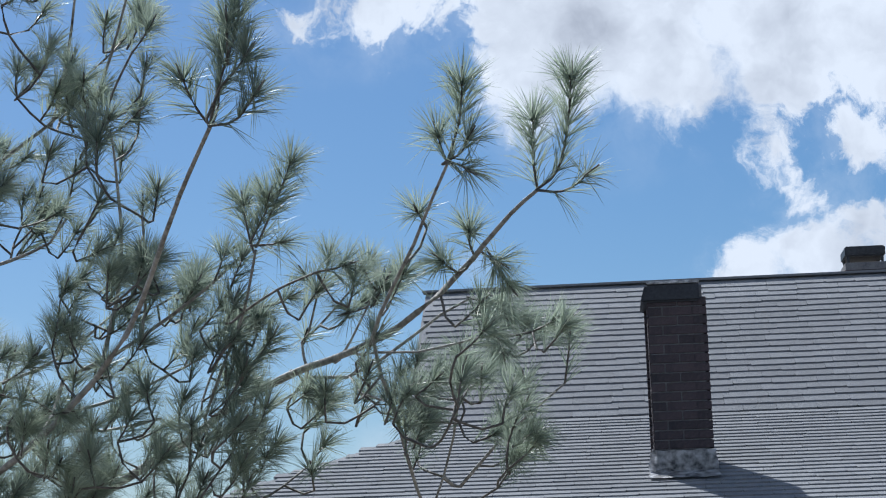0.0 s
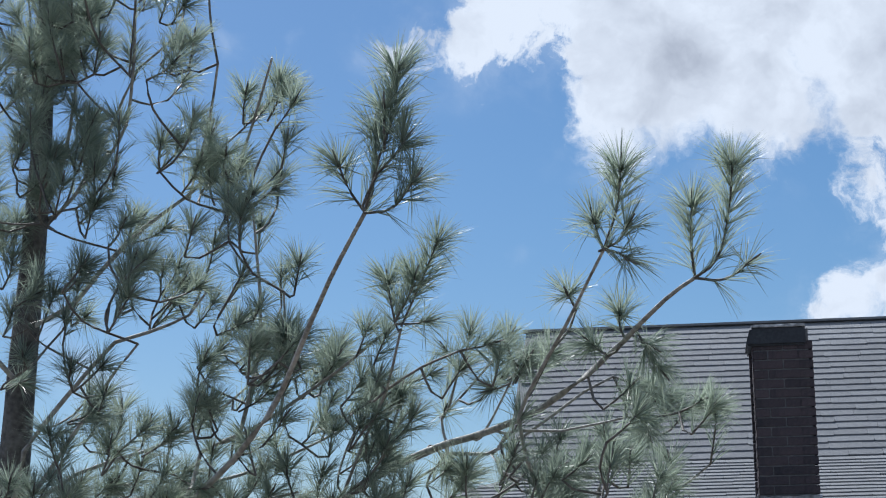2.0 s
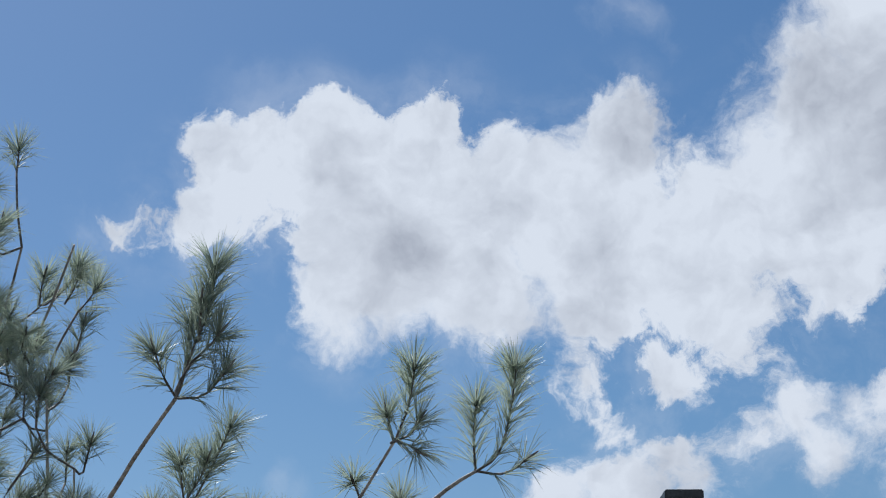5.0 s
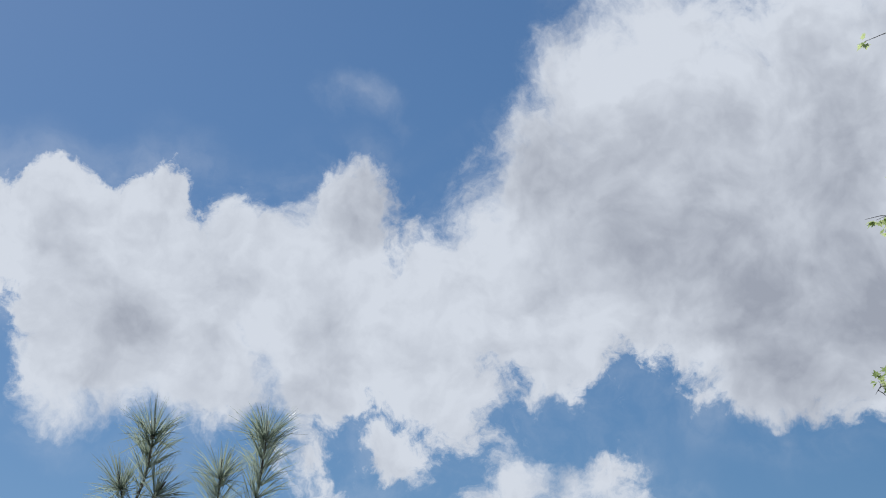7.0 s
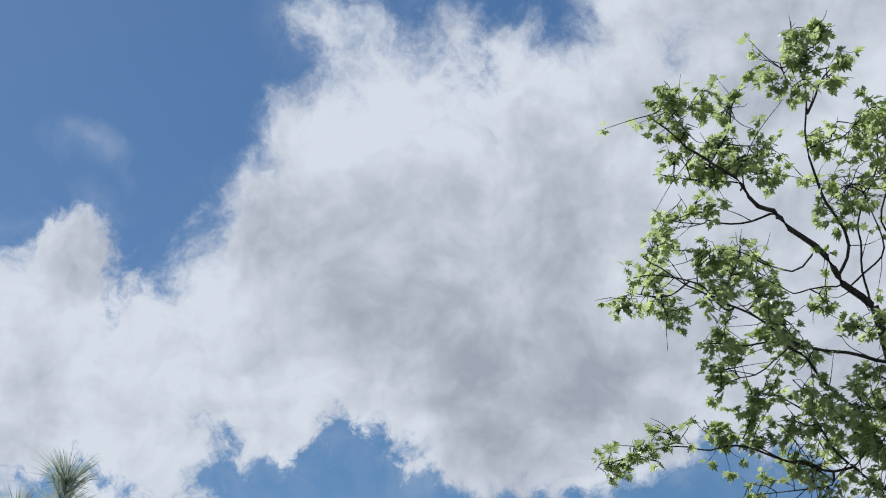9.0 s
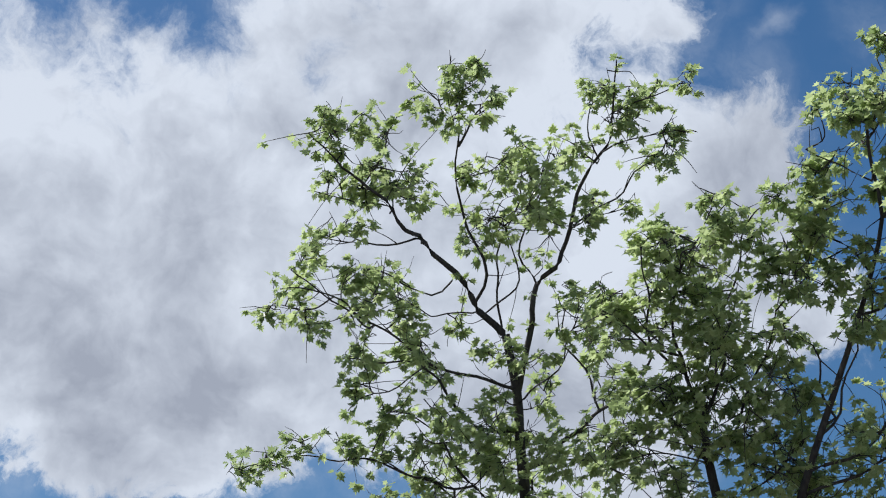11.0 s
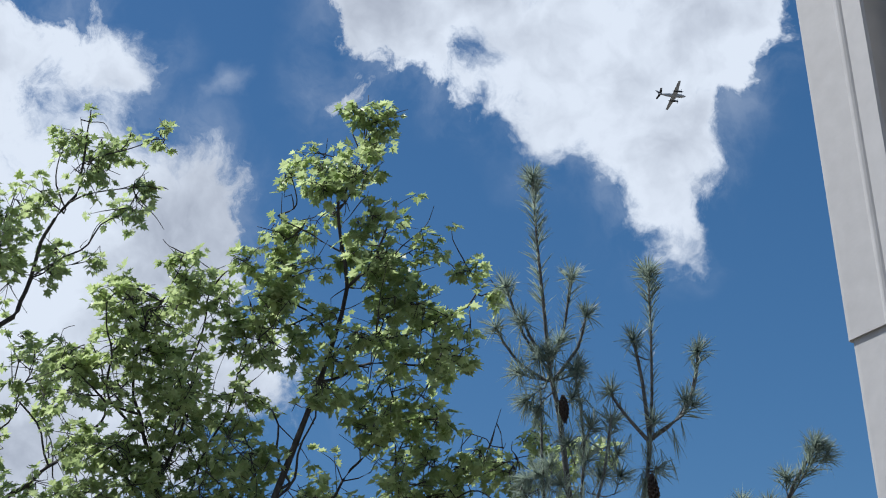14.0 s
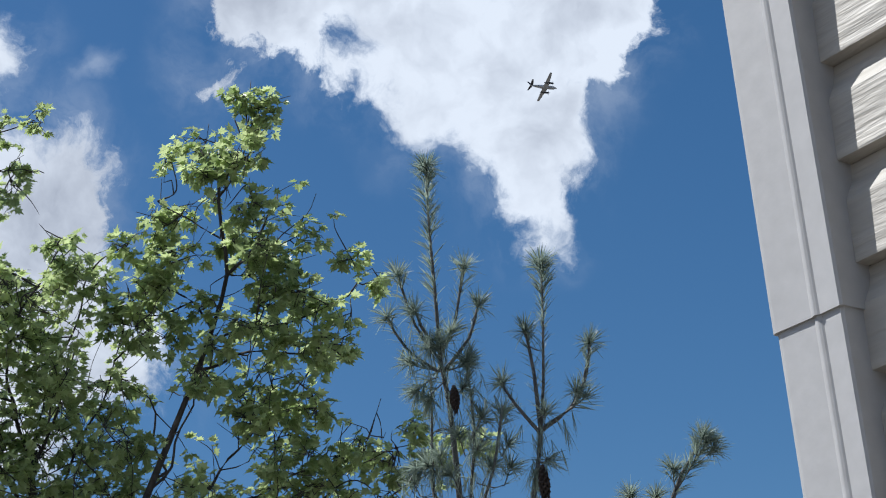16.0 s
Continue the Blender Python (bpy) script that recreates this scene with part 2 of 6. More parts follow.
PINE_BARK = material("pine bark", (0.035, 0.036, 0.038), (0.17, 0.17, 0.168), 14, 0.85, 0.5, 90)
TWIG_BARK = material("pine twig bark", (0.05, 0.048, 0.048), (0.19, 0.18, 0.17), 20, 0.6, 0.3, 120)
NEEDLE = material("pine needles", (0.15, 0.2, 0.175), (0.41, 0.48, 0.38), 2.5, 0.36, 0, 8, island=0.5, glow=0.6)
# pine bark lightened for the boughs: the sun's highlight is in its colour
SUNLIT_BARK = material("sunlit bough bark", (0.12, 0.12, 0.12), (0.46, 0.455, 0.44), 16, 0.55, 0.4, 100)
CONE = material("cone scales", (0.02, 0.014, 0.012), (0.07, 0.05, 0.04), 30, 0.8, 0.4, 90)
MAPLE_BARK = material("maple bark", (0.022, 0.02, 0.022), (0.085, 0.078, 0.075), 6, 0.9, 0.6, 50, (1, 1, 0.3))
LEAF = material("maple leaf", (0.2, 0.275, 0.1), (0.57, 0.66, 0.32), 0.8, 0.38, 0, 6, island=0.9, glow=0.62, spec=0.55)
SHINGLE = material("asphalt shingle", (0.12, 0.128, 0.143), (0.25, 0.262, 0.285), 1.2, 0.9, 0.5, 160, island=0.22, piece=0.22)
BRICK = material("chimney brick", (0.03, 0.029, 0.036), (0.085, 0.066, 0.074), 9, 0.9, 0.5, 80, piece=0.6)
MORTAR = material("mortar", (0.10, 0.10, 0.11), (0.2, 0.2, 0.21), 10, 0.95, 0.5, 90)
FLASHING = material("lead flashing", (0.08, 0.085, 0.1), (0.72, 0.73, 0.76), 11, 0.5, 0.3, 22)
DARK_METAL = material("dark cap metal", (0.02, 0.022, 0.026), (0.05, 0.052, 0.06), 8, 0.5, 0.2, 50, metal=0.3)
VINYL = material("beige vinyl siding", (0.36, 0.335, 0.3), (0.49, 0.46, 0.41), 9, 0.55, 0.5, 75, (1, 0.1, 1))
POST_VINYL = material("grey white vinyl trim", (0.375, 0.365, 0.362), (0.43, 0.42, 0.417), 2, 0.45, 0.05, 40)
WALL_PAINT = material("wall paint", (0.5, 0.48, 0.45), (0.62, 0.6, 0.57), 2, 0.8, 0.1, 40)
# the ground is out of view; its brown is picked for the light it bounces up
GROUND = material("bounce ground", (0.08, 0.07, 0.055), (0.16, 0.14, 0.115), 0.4, 0.95, 0.4, 12)
PLANE_PAINT = material("aircraft paint", (0.3, 0.32, 0.35), (0.42, 0.44, 0.47), 0.3, 0.4, 0, 3)
PLANE_DARK = material("aircraft dark paint", (0.02, 0.025, 0.035), (0.045, 0.05, 0.06), 0.5, 0.4, 0, 3)


# ---- building helpers ----
def mesh_object(name, verts, faces, mat, parent=None, label="", smooth=False):
    me = bpy.data.meshes.new(name)
    me.from_pydata([tuple(v) for v in verts], [], faces)
    me.materials.append(mat)
    if smooth:
        me.polygons.foreach_set("use_smooth", [True] * len(me.polygons))
    me.update()
    ob = new(name, me)
    ob.parent = parent
    return tagged(ob, label)


def part(name, bm, mat, parent, label="", smooth=False):
    me = bpy.data.meshes.new(name)
    bmesh.ops.recalc_face_normals(bm, faces=bm.faces)
    bm.to_mesh(me)
    bm.free()
    me.materials.append(mat)
    if smooth:
        me.polygons.foreach_set("use_smooth", [True] * len(me.polygons))
    ob = new(name, me)
    ob.parent = parent
    return tagged(ob, label)


def box(bm, lo, hi, bevel=0.0, m=None):
    lo, hi = Vector(lo), Vector(hi)
    made = bmesh.ops.create_cube(bm, size=1, matrix=Matrix.Translation((lo + hi) / 2) @ Matrix.Diagonal((*(hi - lo), 1)))
    if bevel:
        es = list({e for v in made["verts"] for e in v.link_edges})
        made = bmesh.ops.bevel(bm, geom=es, offset=bevel, segments=2, affect="EDGES")
    if m is not None:
        bmesh.ops.transform(bm, matrix=m, verts=made["verts"])
    return bm


def smooth_path(points, step):
    """A Catmull-Rom line through the points, about step metres between its own."""
    p = [Vector(q) for q in points]
    p = [p[0] * 2 - p[1]] + p + [p[-1] * 2 - p[-2]]
    out = []
    for a, b, c, d in zip(p, p[1:], p[2:], p[3:]):
        n = max(1, round((c - b).length / step))
        for i in range(n):
            t = i / n
            out.append(0.5 * (2 * b + (c - a) * t + (2 * a - 5 * b + 4 * c - d) * t * t + (3 * b - a - 3 * c + d) * t ** 3))
    return out + [p[-2].copy()]


class Stack:
    """Vertices and faces gathered for one mesh."""

    def __init__(self):
        self.v, self.f = [], []

    def tube(self, line, r0, r1, sides=6, rough=0.0):
        first = len(self.v)
        n = len(line)
        for i, p in enumerate(line):
            along = (line[min(i + 1, n - 1)] - line[max(i - 1, 0)]).normalized()
            u = along.orthogonal().normalized()
            w = along.cross(u)
            r = r0 + (r1 - r0) * i / (n - 1)
            for k in range(sides):
                a = 2 * math.pi * k / sides
                self.v.append(p + (u * math.cos(a) + w * math.sin(a)) * r * (1 + rough * random.uniform(-1, 1)))
            if i:
                for k in range(sides):
                    a, b = first + (i - 1) * sides + k, first + (i - 1) * sides + (k + 1) % sides
                    self.f.append((a, b, b + sides, a + sides))
        self.f.append(tuple(first + (n - 1) * sides + k for k in range(sides)))

    def needle(self, base, along, length, width, droop):
        """A slim bent blade of three sides' width, two segments."""
        side = along.orthogonal().normalized()
        side.rotate(Matrix.Rotation(random.uniform(0, 6.28), 3, along))
        i = len(self.v)
        mid = base + along * length * 0.55
        tip = base + along * length + Vector((0, 0, -droop * length))
        self.v += [base - side * width, base + side * width, mid + side * width, mid - side * width, tip]
        self.f += [(i, i + 1, i + 2, i + 3), (i + 3, i + 2, i + 4)]

    def leaf(self, place, along, normal, size):
        """A five-lobed maple leaf, folded along its middle."""
        along = along.normalized()
        side = along.cross(normal).normalized()
        up = side.cross(along)
        i = len(self.v)
        for x, y, z in LOBES:
            self.v.append(place + (side * x + along * y + up * z) * size)
        self.f += [(i, i + 1 + k, i + 2 + k) for k in range(len(LOBES) - 2)]

    def mesh(self, name, mat, parent, label="", smooth=False):
        return mesh_object(name, self.v, self.f, mat, parent, label, smooth)


LOBES = [(0, 0, 0), (0.32, -0.13, 0.06), (0.25, 0.1, 0.04), (0.58, 0.3, 0.1), (0.3, 0.4, 0.04), (0.38, 0.68, 0.03), (0.17, 0.58, 0.0), (0, 1.0, -0.12),
         (-0.17, 0.58, 0.0), (-0.38, 0.68, 0.03), (-0.3, 0.4, 0.04), (-0.58, 0.3, 0.1), (-0.25, 0.1, 0.04), (-0.32, -0.13, 0.06)]


# ---- ground ----
def ground_sheet():
    n, size = 40, 4000.0
    v, f = [], []
    for j in range(n + 1):
        for i in range(n + 1):
            x, y = ((i / n * 2 - 1) ** 3) * size, ((j / n * 2 - 1) ** 3) * size
            v.append((x, y, 0.15 * noise.noise(Vector((x * 0.05, y * 0.05, 0))) if max(abs(x), abs(y)) > 25 else 0.0))
    for j in range(n):
        for i in range(n):
            a = j * (n + 1) + i
            f.append((a, a + 1, a + n + 2, a + n + 1))
    return tagged(mesh_object("ground", v, f, GROUND), "unseen ground reaching to the horizon, brown for its bounce light", "ground", kind="structure")


ground_sheet()


# ---- the house with the shingled roof ----
LOW_Y, LOW_Z, LOW_SLOPE = 15.0, 5.25, 0.32        # the line where the roof changes its pitch
RIDGE_Y, RIDGE_Z = 17.1, 6.69
WEST, WEST_RIDGE, EAST, EAVES_Y = -4.05, -4.05, 4.6, 11.0
HOUSE_TURN = pose(-1.88, 14.2, 0, 0, 0, 9.5) @ pose(1.88, -14.2, 0)


def low_z(y):
    return LOW_Z - LOW_SLOPE * (LOW_Y - y)


def neighbour_house():
    house = tagged(new("house"), "house with grey-brown shingled two-pitch roof", "house")
    house.matrix_basis = HOUSE_TURN @ pose(0, 14, 0)
    m = Matrix.Translation((0, -14, 0))

    def local(p):
        return m @ Vector(p)

    bm = bmesh.new()
    box(bm, (WEST + 0.25, 15.2, 0), (EAST - 0.2, 21.0, 5.1), 0.01, m)
    part("wall", bm, WALL_PAINT, house, "plain pale house walls")
    bm = bmesh.new()
    box(bm, (-5.8, 11.5, 0), (EAST - 0.2, 15.0, low_z(11.5) - 0.15), 0.01, m)
    part("wall", bm, WALL_PAINT, house, "plain pale lower walls")
    # roof decks: a slab of boards under the shingles
    t = 0.12
    back_z = RIDGE_Z - 0.65 * (22.0 - RIDGE_Y)
    top = [(WEST, LOW_Y, LOW_Z), (EAST, LOW_Y, LOW_Z), (EAST, RIDGE_Y, RIDGE_Z), (WEST_RIDGE, RIDGE_Y, RIDGE_Z), (EAST, 22, back_z), (WEST, 22, back_z)]
    v = [local(p) for p in top] + [local((x, y, z - t)) for x, y, z in top]
    f = [(0, 1, 2, 3), (3, 2, 4, 5), (7, 6, 9, 8), (8, 9, 11, 10), (0, 6, 7, 1), (1, 7, 8, 2), (2, 8, 10, 4), (4, 10, 11, 5), (5, 11, 9, 3), (3, 9, 6, 0)]
    roof = mesh_object("roof", v, f, SHINGLE, house, "weathered grey shingled gable roof")
    top = [(-6.4, EAVES_Y, low_z(EAVES_Y)), (EAST, EAVES_Y, low_z(EAVES_Y)), (EAST, LOW_Y, LOW_Z), (-3.7, LOW_Y, LOW_Z), (-6.4, 18.5, low_z(EAVES_Y)), (-3.7, 16.5, LOW_Z)]
    v = [local(p) for p in top] + [local((x, y, z - t)) for x, y, z in top]
    f = [(0, 1, 2, 3), (4, 0, 3, 5), (7, 6, 9, 8), (6, 10, 11, 9), (0, 6, 7, 1), (1, 7, 8, 2), (2, 8, 9, 3), (3, 9, 11, 5), (5, 11, 10, 4), (4, 10, 6, 0)]
    lower = mesh_object("lower_roof", v, f, SHINGLE, house, "sunlit lower roof of shallower pitch")
    bm = bmesh.new()
    box(bm, (WEST_RIDGE - 0.03, RIDGE_Y - 0.06, -0.006), (EAST + 0.03, RIDGE_Y + 0.06, 0.016), 0.004)
    bmesh.ops.transform(bm, matrix=m @ Matrix.Translation((0, 0, RIDGE_Z)), verts=bm.verts)
    part("ridge_cap", bm, SHINGLE, roof, "dark ridge cap")
    return house, roof, lower


house, roof, lower_roof = neighbour_house()


def brick_chimney(x, y, z0, z1, w, d, named, label, capped):
    ch = tagged(new(named), label, "chimney")
    ch.matrix_basis = HOUSE_TURN @ pose(x, y, z0)
    bm = bmesh.new()
    box(bm, (-w / 2 + 0.006, -d / 2 + 0.006, 0), (w / 2 - 0.006, d / 2 - 0.006, z1 - z0 - 0.01))
    part("core", bm, MORTAR, ch, "grey mortar joints")
    me = bpy.data.meshes.new("brick")
    bm = bmesh.new()
    box(bm, (-0.0985, -0.045, 0), (0.0985, 0.045, 0.056), 0.003)
    bm.to_mesh(me)
    bm.free()
    me.materials.append(BRICK)
    half = bpy.data.meshes.new("brick")
    bm = bmesh.new()
    box(bm, (-0.047, -0.045, 0), (0.047, 0.045, 0.056), 0.003)
    bm.to_mesh(half)
    bm.free()
    half.materials.append(BRICK)
    rows = int((z1 - z0 - 0.14) / 0.066) + 1 if capped else int((z1 - z0 - 0.05) / 0.066)
    for k in range(rows):
        for face in range(4):
            run = w if face % 2 == 0 else d
            a = -run / 2
            short = (k + face) % 2 == 0
            while a < run / 2 - 0.06:
                full = a + 0.2 <= run / 2 + 0.02 and not short
                short = False
                b = new("brick", me if full else half)
                b.parent = ch
                c = a + (0.1 if full else 0.048)
                a += 0.207 if full else 0.103
                off = (d if face % 2 == 0 else w) / 2 - 0.044 + random.uniform(0, 0.003)
                turn = (0, 90, 180, 270)[face]
                b.matrix_basis = pose(0, 0, 0.008 + k * 0.066, 0, 0, turn) @ pose(c, -off, 0)
    return ch, rows


def main_chimney():
    w, d = 0.385, 0.42
    x, y = -1.92, 13.25
    top = 5.965
    ch, rows = brick_chimney(x, y, 4.4, top - 0.02, w, d, "chimney", "dark brick chimney with projecting crown on the shingled roof", True)
    h = top - 4.4
    # the crown steps out towards the sun side, its upper edge drawn in again
    bm = bmesh.new()
    lower = box(bmesh.new(), (-w / 2 - 0.045, -d / 2 - 0.03, h - 0.145), (w / 2 - 0.022, d / 2 + 0.02, h - 0.012), 0.014)
    for v in lower.verts:
        if v.co.z > h - 0.06:
            v.co.x += 0.03 if v.co.x < 0 else -0.004
            v.co.y += 0.02 if v.co.y < 0 else 0.0
    part("crown", lower, DARK_METAL, ch, "dark projecting crown course")
    box(bm, (-w / 2 + 0.0, -d / 2 - 0.012, h - 0.014), (w / 2 - 0.02, d / 2 + 0.01, h + 0.006), 0.004)
    part("cap_slab", bm, FLASHING, ch, "thin pale cap slab")
    for sx in (-1, 1):
        bm = bmesh.new()
        n = 6
        for k in range(n):
            y0 = -d / 2 + d * k / n
            z = LOW_SLOPE * (y0 + d / n + y - 14.0) + low_z(14.0) - 4.4
            box(bm, (sx * (w / 2 + 0.006) - 0.003, y0, z - 0.1), (sx * (w / 2 + 0.006) + 0.003, y0 + d / n + 0.01, z + 0.1))
        part("step_flashing", bm, FLASHING, ch, "pale stepped metal flashing")
    # tarred and silvered apron where the front meets the roof
    bm = bmesh.new()
    nx, ny = 14, 8
    grid = []
    for j in range(ny + 1):
        for i in range(nx + 1):
            u, vv = i / nx, j / ny
            wob = 0.025 * noise.noise(Vector((u * 6, vv * 5, 3.1)))
            px = (u - 0.5) * (w + 0.06 + 0.05 * (1 - vv)) + wob
            if vv > 0.5:
                py, pz = -d / 2 - 0.02, low_z(y - d / 2) - 4.4 + (vv - 0.5) * 0.34 + wob * 0.8
            else:
                py = -d / 2 - 0.02 - (0.5 - vv) * 0.36 + wob
                pz = low_z(y + py) - 4.4 + 0.035
            grid.append(bm.verts.new((px, py, pz)))
    for j in range(ny):
        for i in range(nx):
            a = j * (nx + 1) + i
            bm.faces.new((grid[a], grid[a + 1], grid[a + nx + 2], grid[a + nx + 1]))
    bmesh.ops.solidify(bm, geom=bm.faces, thickness=0.006)
    part("apron", bm, FLASHING, ch, "patched silver apron flashing")


main_chimney()


def far_chimney():
    ch, rows = brick_chimney(0.0 + FAR_X, FAR_Y, 5.9, 6.97, 0.4, 0.4, "chimney", "small red brick chimney with raised metal cap behind the ridge", False)
    h = 6.97 - 5.9
    for sx in (-1, 1):
        for sy in (-1, 1):
            bm = bmesh.new()
            box(bm, (sx * 0.16 - 0.012, sy * 0.16 - 0.012, h - 0.02), (sx * 0.16 + 0.012, sy * 0.16 + 0.012, h + 0.06), 0.003)
            part("cap_leg", bm, DARK_METAL, ch)
    bm = bmesh.new()
    box(bm, (-0.19, -0.19, h + 0.055), (0.19, 0.19, h + 0.15), 0.012)
    part("rain_cap", bm, DARK_METAL, ch, "dark flat metal rain cap")


FAR_X, FAR_Y = 0.07, 18.2
far_chimney()


# ---- own house wall: corner post and dutch-lap siding ----
WALL_AT = pose(1.055, 1.115, 0, 0, 0, -5.5)       # the far corner; local -y runs along the wall, local -x faces out
WALL_TOP, PANEL = 6.2, 0.254


def siding_wall():
    wall = tagged(new("wall_east"), "beige vinyl dutch-lap siding wall of the near house", "wall", kind="structure")
    wall.matrix_basis = WALL_AT
    bm = bmesh.new()
    box(bm, (0.066, -5.0, 0), (0.2, -0.01, WALL_TOP), 0.0)
    part("sheathing", bm, WALL_PAINT, wall, "plain wall sheathing")
    # one panel has two laps: a flat face that leans out downwards and a cove above it
    prof = []
    h = PANEL / 2
    for k in range(2):
        z = k * h
        prof += [(0.040, z), (0.017, z + 0.001), (0.0165, z + 0.004), (0.0195, z + 0.62 * h), (0.0225, z + 0.66 * h), (0.033, z + 0.8 * h), (0.037, z + 0.9 * h), (0.038, z + h - 0.0005)]
    me = bpy.data.meshes.new("siding_panel")
    v = []
    ys = [-0.088 - 4.9 * (i / 12) for i in range(13)]
    for yy in ys:
        v += [(x, yy, z) for x, z in prof]
    n = len(prof)
    f = [(j * n + i, j * n + i + 1, (j + 1) * n + i + 1, (j + 1) * n + i) for j in range(12) for i in range(n - 1)]
    v += [(0.05, ys[0], 0), (0.05, ys[0], PANEL)]
    f.append(tuple(range(n)) + (len(v) - 1, len(v) - 2))
    me.from_pydata(v, [], f)
    me.materials.append(VINYL)
    me.update()
    k = 0
    z = JOINT_Z - PANEL * 17
    while z < WALL_TOP - 0.05:
        ob = new("siding_panel", me)
        ob.parent = wall
        ob.location = (0.015 + random.uniform(-0.0006, 0.0006), 0, z)
        z += PANEL
    return wall


JOINT_Z = 4.5


def corner_post(z0, z1, proud):
    """An outside corner post: two faces, a raised bead along the channel, a return edge."""
    p = tagged(new("corner_post"), "pale grey vinyl outside corner post with overlapping seam", "corner trim", group="corner posts")
    p.matrix_basis = WALL_AT @ pose(0, 0, z0)
    o = -proud
    e = proud * 0.8
    prof = [(0.075, e), (0.007 + o, e), (0.0025 + o, e - 0.0012), (0.0006 + o, e - 0.004), (o, e - 0.008), (o + 0.001, -0.059), (o - 0.0006, -0.0615), (o - 0.0016, -0.0645), (o - 0.0016, -0.0665), (o - 0.0004, -0.0695), (o + 0.0012, -0.072), (o, -0.099 - e), (o + 0.003, -0.102 - e), (0.054, -0.102 - e), (0.054, -0.098), (0.075, -0.098)]
    h = z1 - z0
    v = [(x, y, 0) for x, y in prof] + [(x, y, h) for x, y in prof]
    n = len(prof)
    f = [(i, (i + 1) % n, n + (i + 1) % n, n + i) for i in range(n)] + [tuple(range(n)), tuple(range(2 * n - 1, n - 1, -1))]
    mesh_object("post_body", v, f, POST_VINYL, p)
    return p


siding_wall()
corner_post(0.0, 4.335, 0.0)
corner_post(4.318, WALL_TOP, 0.004)


# ---- aeroplane ----
def aeroplane():
    ap = tagged(new("airplane"), "small grey twin-engine propeller airplane in flight", "airplane")

    def body(name, stations, mat, label="", turn=None):
        bm = bmesh.new()
        rings = []
        for x, y, z, ry, rz in stations:
            rings.append([bm.verts.new((x, y + ry * math.cos(a), z + rz * math.sin(a))) for a in [2 * math.pi * k / 12 for k in range(12)]])
        for a, b in zip(rings, rings[1:]):
            for k in range(12):
                bm.faces.new((a[k], a[(k + 1) % 12], b[(k + 1) % 12], b[k]))
        bm.faces.new(rings[0])
        bm.faces.new(rings[-1])
        return part(name, bm, mat, ap, label, True)

    def fin(name, root, tip, mat, label="", thick=0.16):
        """root and tip: leading and trailing edge points."""
        bm = bmesh.new()
        (a, b), (c, d) = [[Vector(p) for p in q] for q in (root, tip)]
        nrm = (b - a).cross(c - a).normalized()
        rows = []
        for lead, trail, t in ((a, b, thick), (c, d, thick * 0.5)):
            rows.append([bm.verts.new(p) for p in (lead, lead.lerp(trail, 0.3) + nrm * t, trail, lead.lerp(trail, 0.3) - nrm * t)])
        for k in range(4):
            bm.faces.new((rows[0][k], rows[0][(k + 1) % 4], rows[1][(k + 1) % 4], rows[1][k]))
        bm.faces.new(rows[0])
        bm.faces.new(rows[1])
        return part(name, bm, mat, ap, label)

    body("fuselage", [(6.0, 0, -0.1, 0.08, 0.08), (5.5, 0, -0.05, 0.35, 0.35), (4.4, 0, 0, 0.65, 0.7), (3.0, 0, 0.1, 0.78, 0.9), (-1.5, 0, 0.1, 0.75, 0.85), (-4.5, 0, 0.25, 0.4, 0.45), (-6.6, 0, 0.4, 0.1, 0.15)], PLANE_PAINT, "pale grey fuselage")
    for s in (-1, 1):
        fin("wing", ((1.6, s * 0.5, -0.45), (-0.9, s * 0.5, -0.45)), ((0.8, s * 7.2, 0.15), (-0.3, s * 7.2, 0.15)), PLANE_PAINT)
        fin("tailplane", ((-5.0, s * 0.2, 0.6), (-6.4, s * 0.2, 0.6)), ((-5.9, s * 2.8, 0.7), (-6.7, s * 2.8, 0.7)), PLANE_DARK, "dark tailplane", 0.09)
        body("engine", [(3.3, s * 2.4, -0.3, 0.12, 0.12), (2.9, s * 2.4, -0.3, 0.36, 0.4), (1.0, s * 2.4, -0.3, 0.42, 0.45), (-1.2, s * 2.4, -0.3, 0.12, 0.15)], PLANE_DARK, "dark engine nacelle")
        for blade in range(3):
            bm = bmesh.new()
            box(bm, (-0.03, -0.07, 0.05), (0.03, 0.07, 1.1), 0.01, pose(3.25, s * 2.4, -0.3, 120 * blade + 20))
            part("propeller_blade", bm, PLANE_DARK, ap)
    fin("tail_fin", ((-4.6, 0, 0.5), (-6.5, 0, 0.5)), ((-6.2, 0, 2.8), (-7.1, 0, 2.8)), PLANE_DARK, "dark tail fin", 0.1)
    return ap


plane = aeroplane()
plane.matrix_basis = Matrix.Translation((510.4, 472.2, 355.8)) @ Matrix(((0.969, 0.246, 0.040), (-0.236, 0.852, 0.467), (0.080, -0.462, 0.883))).to_4x4()

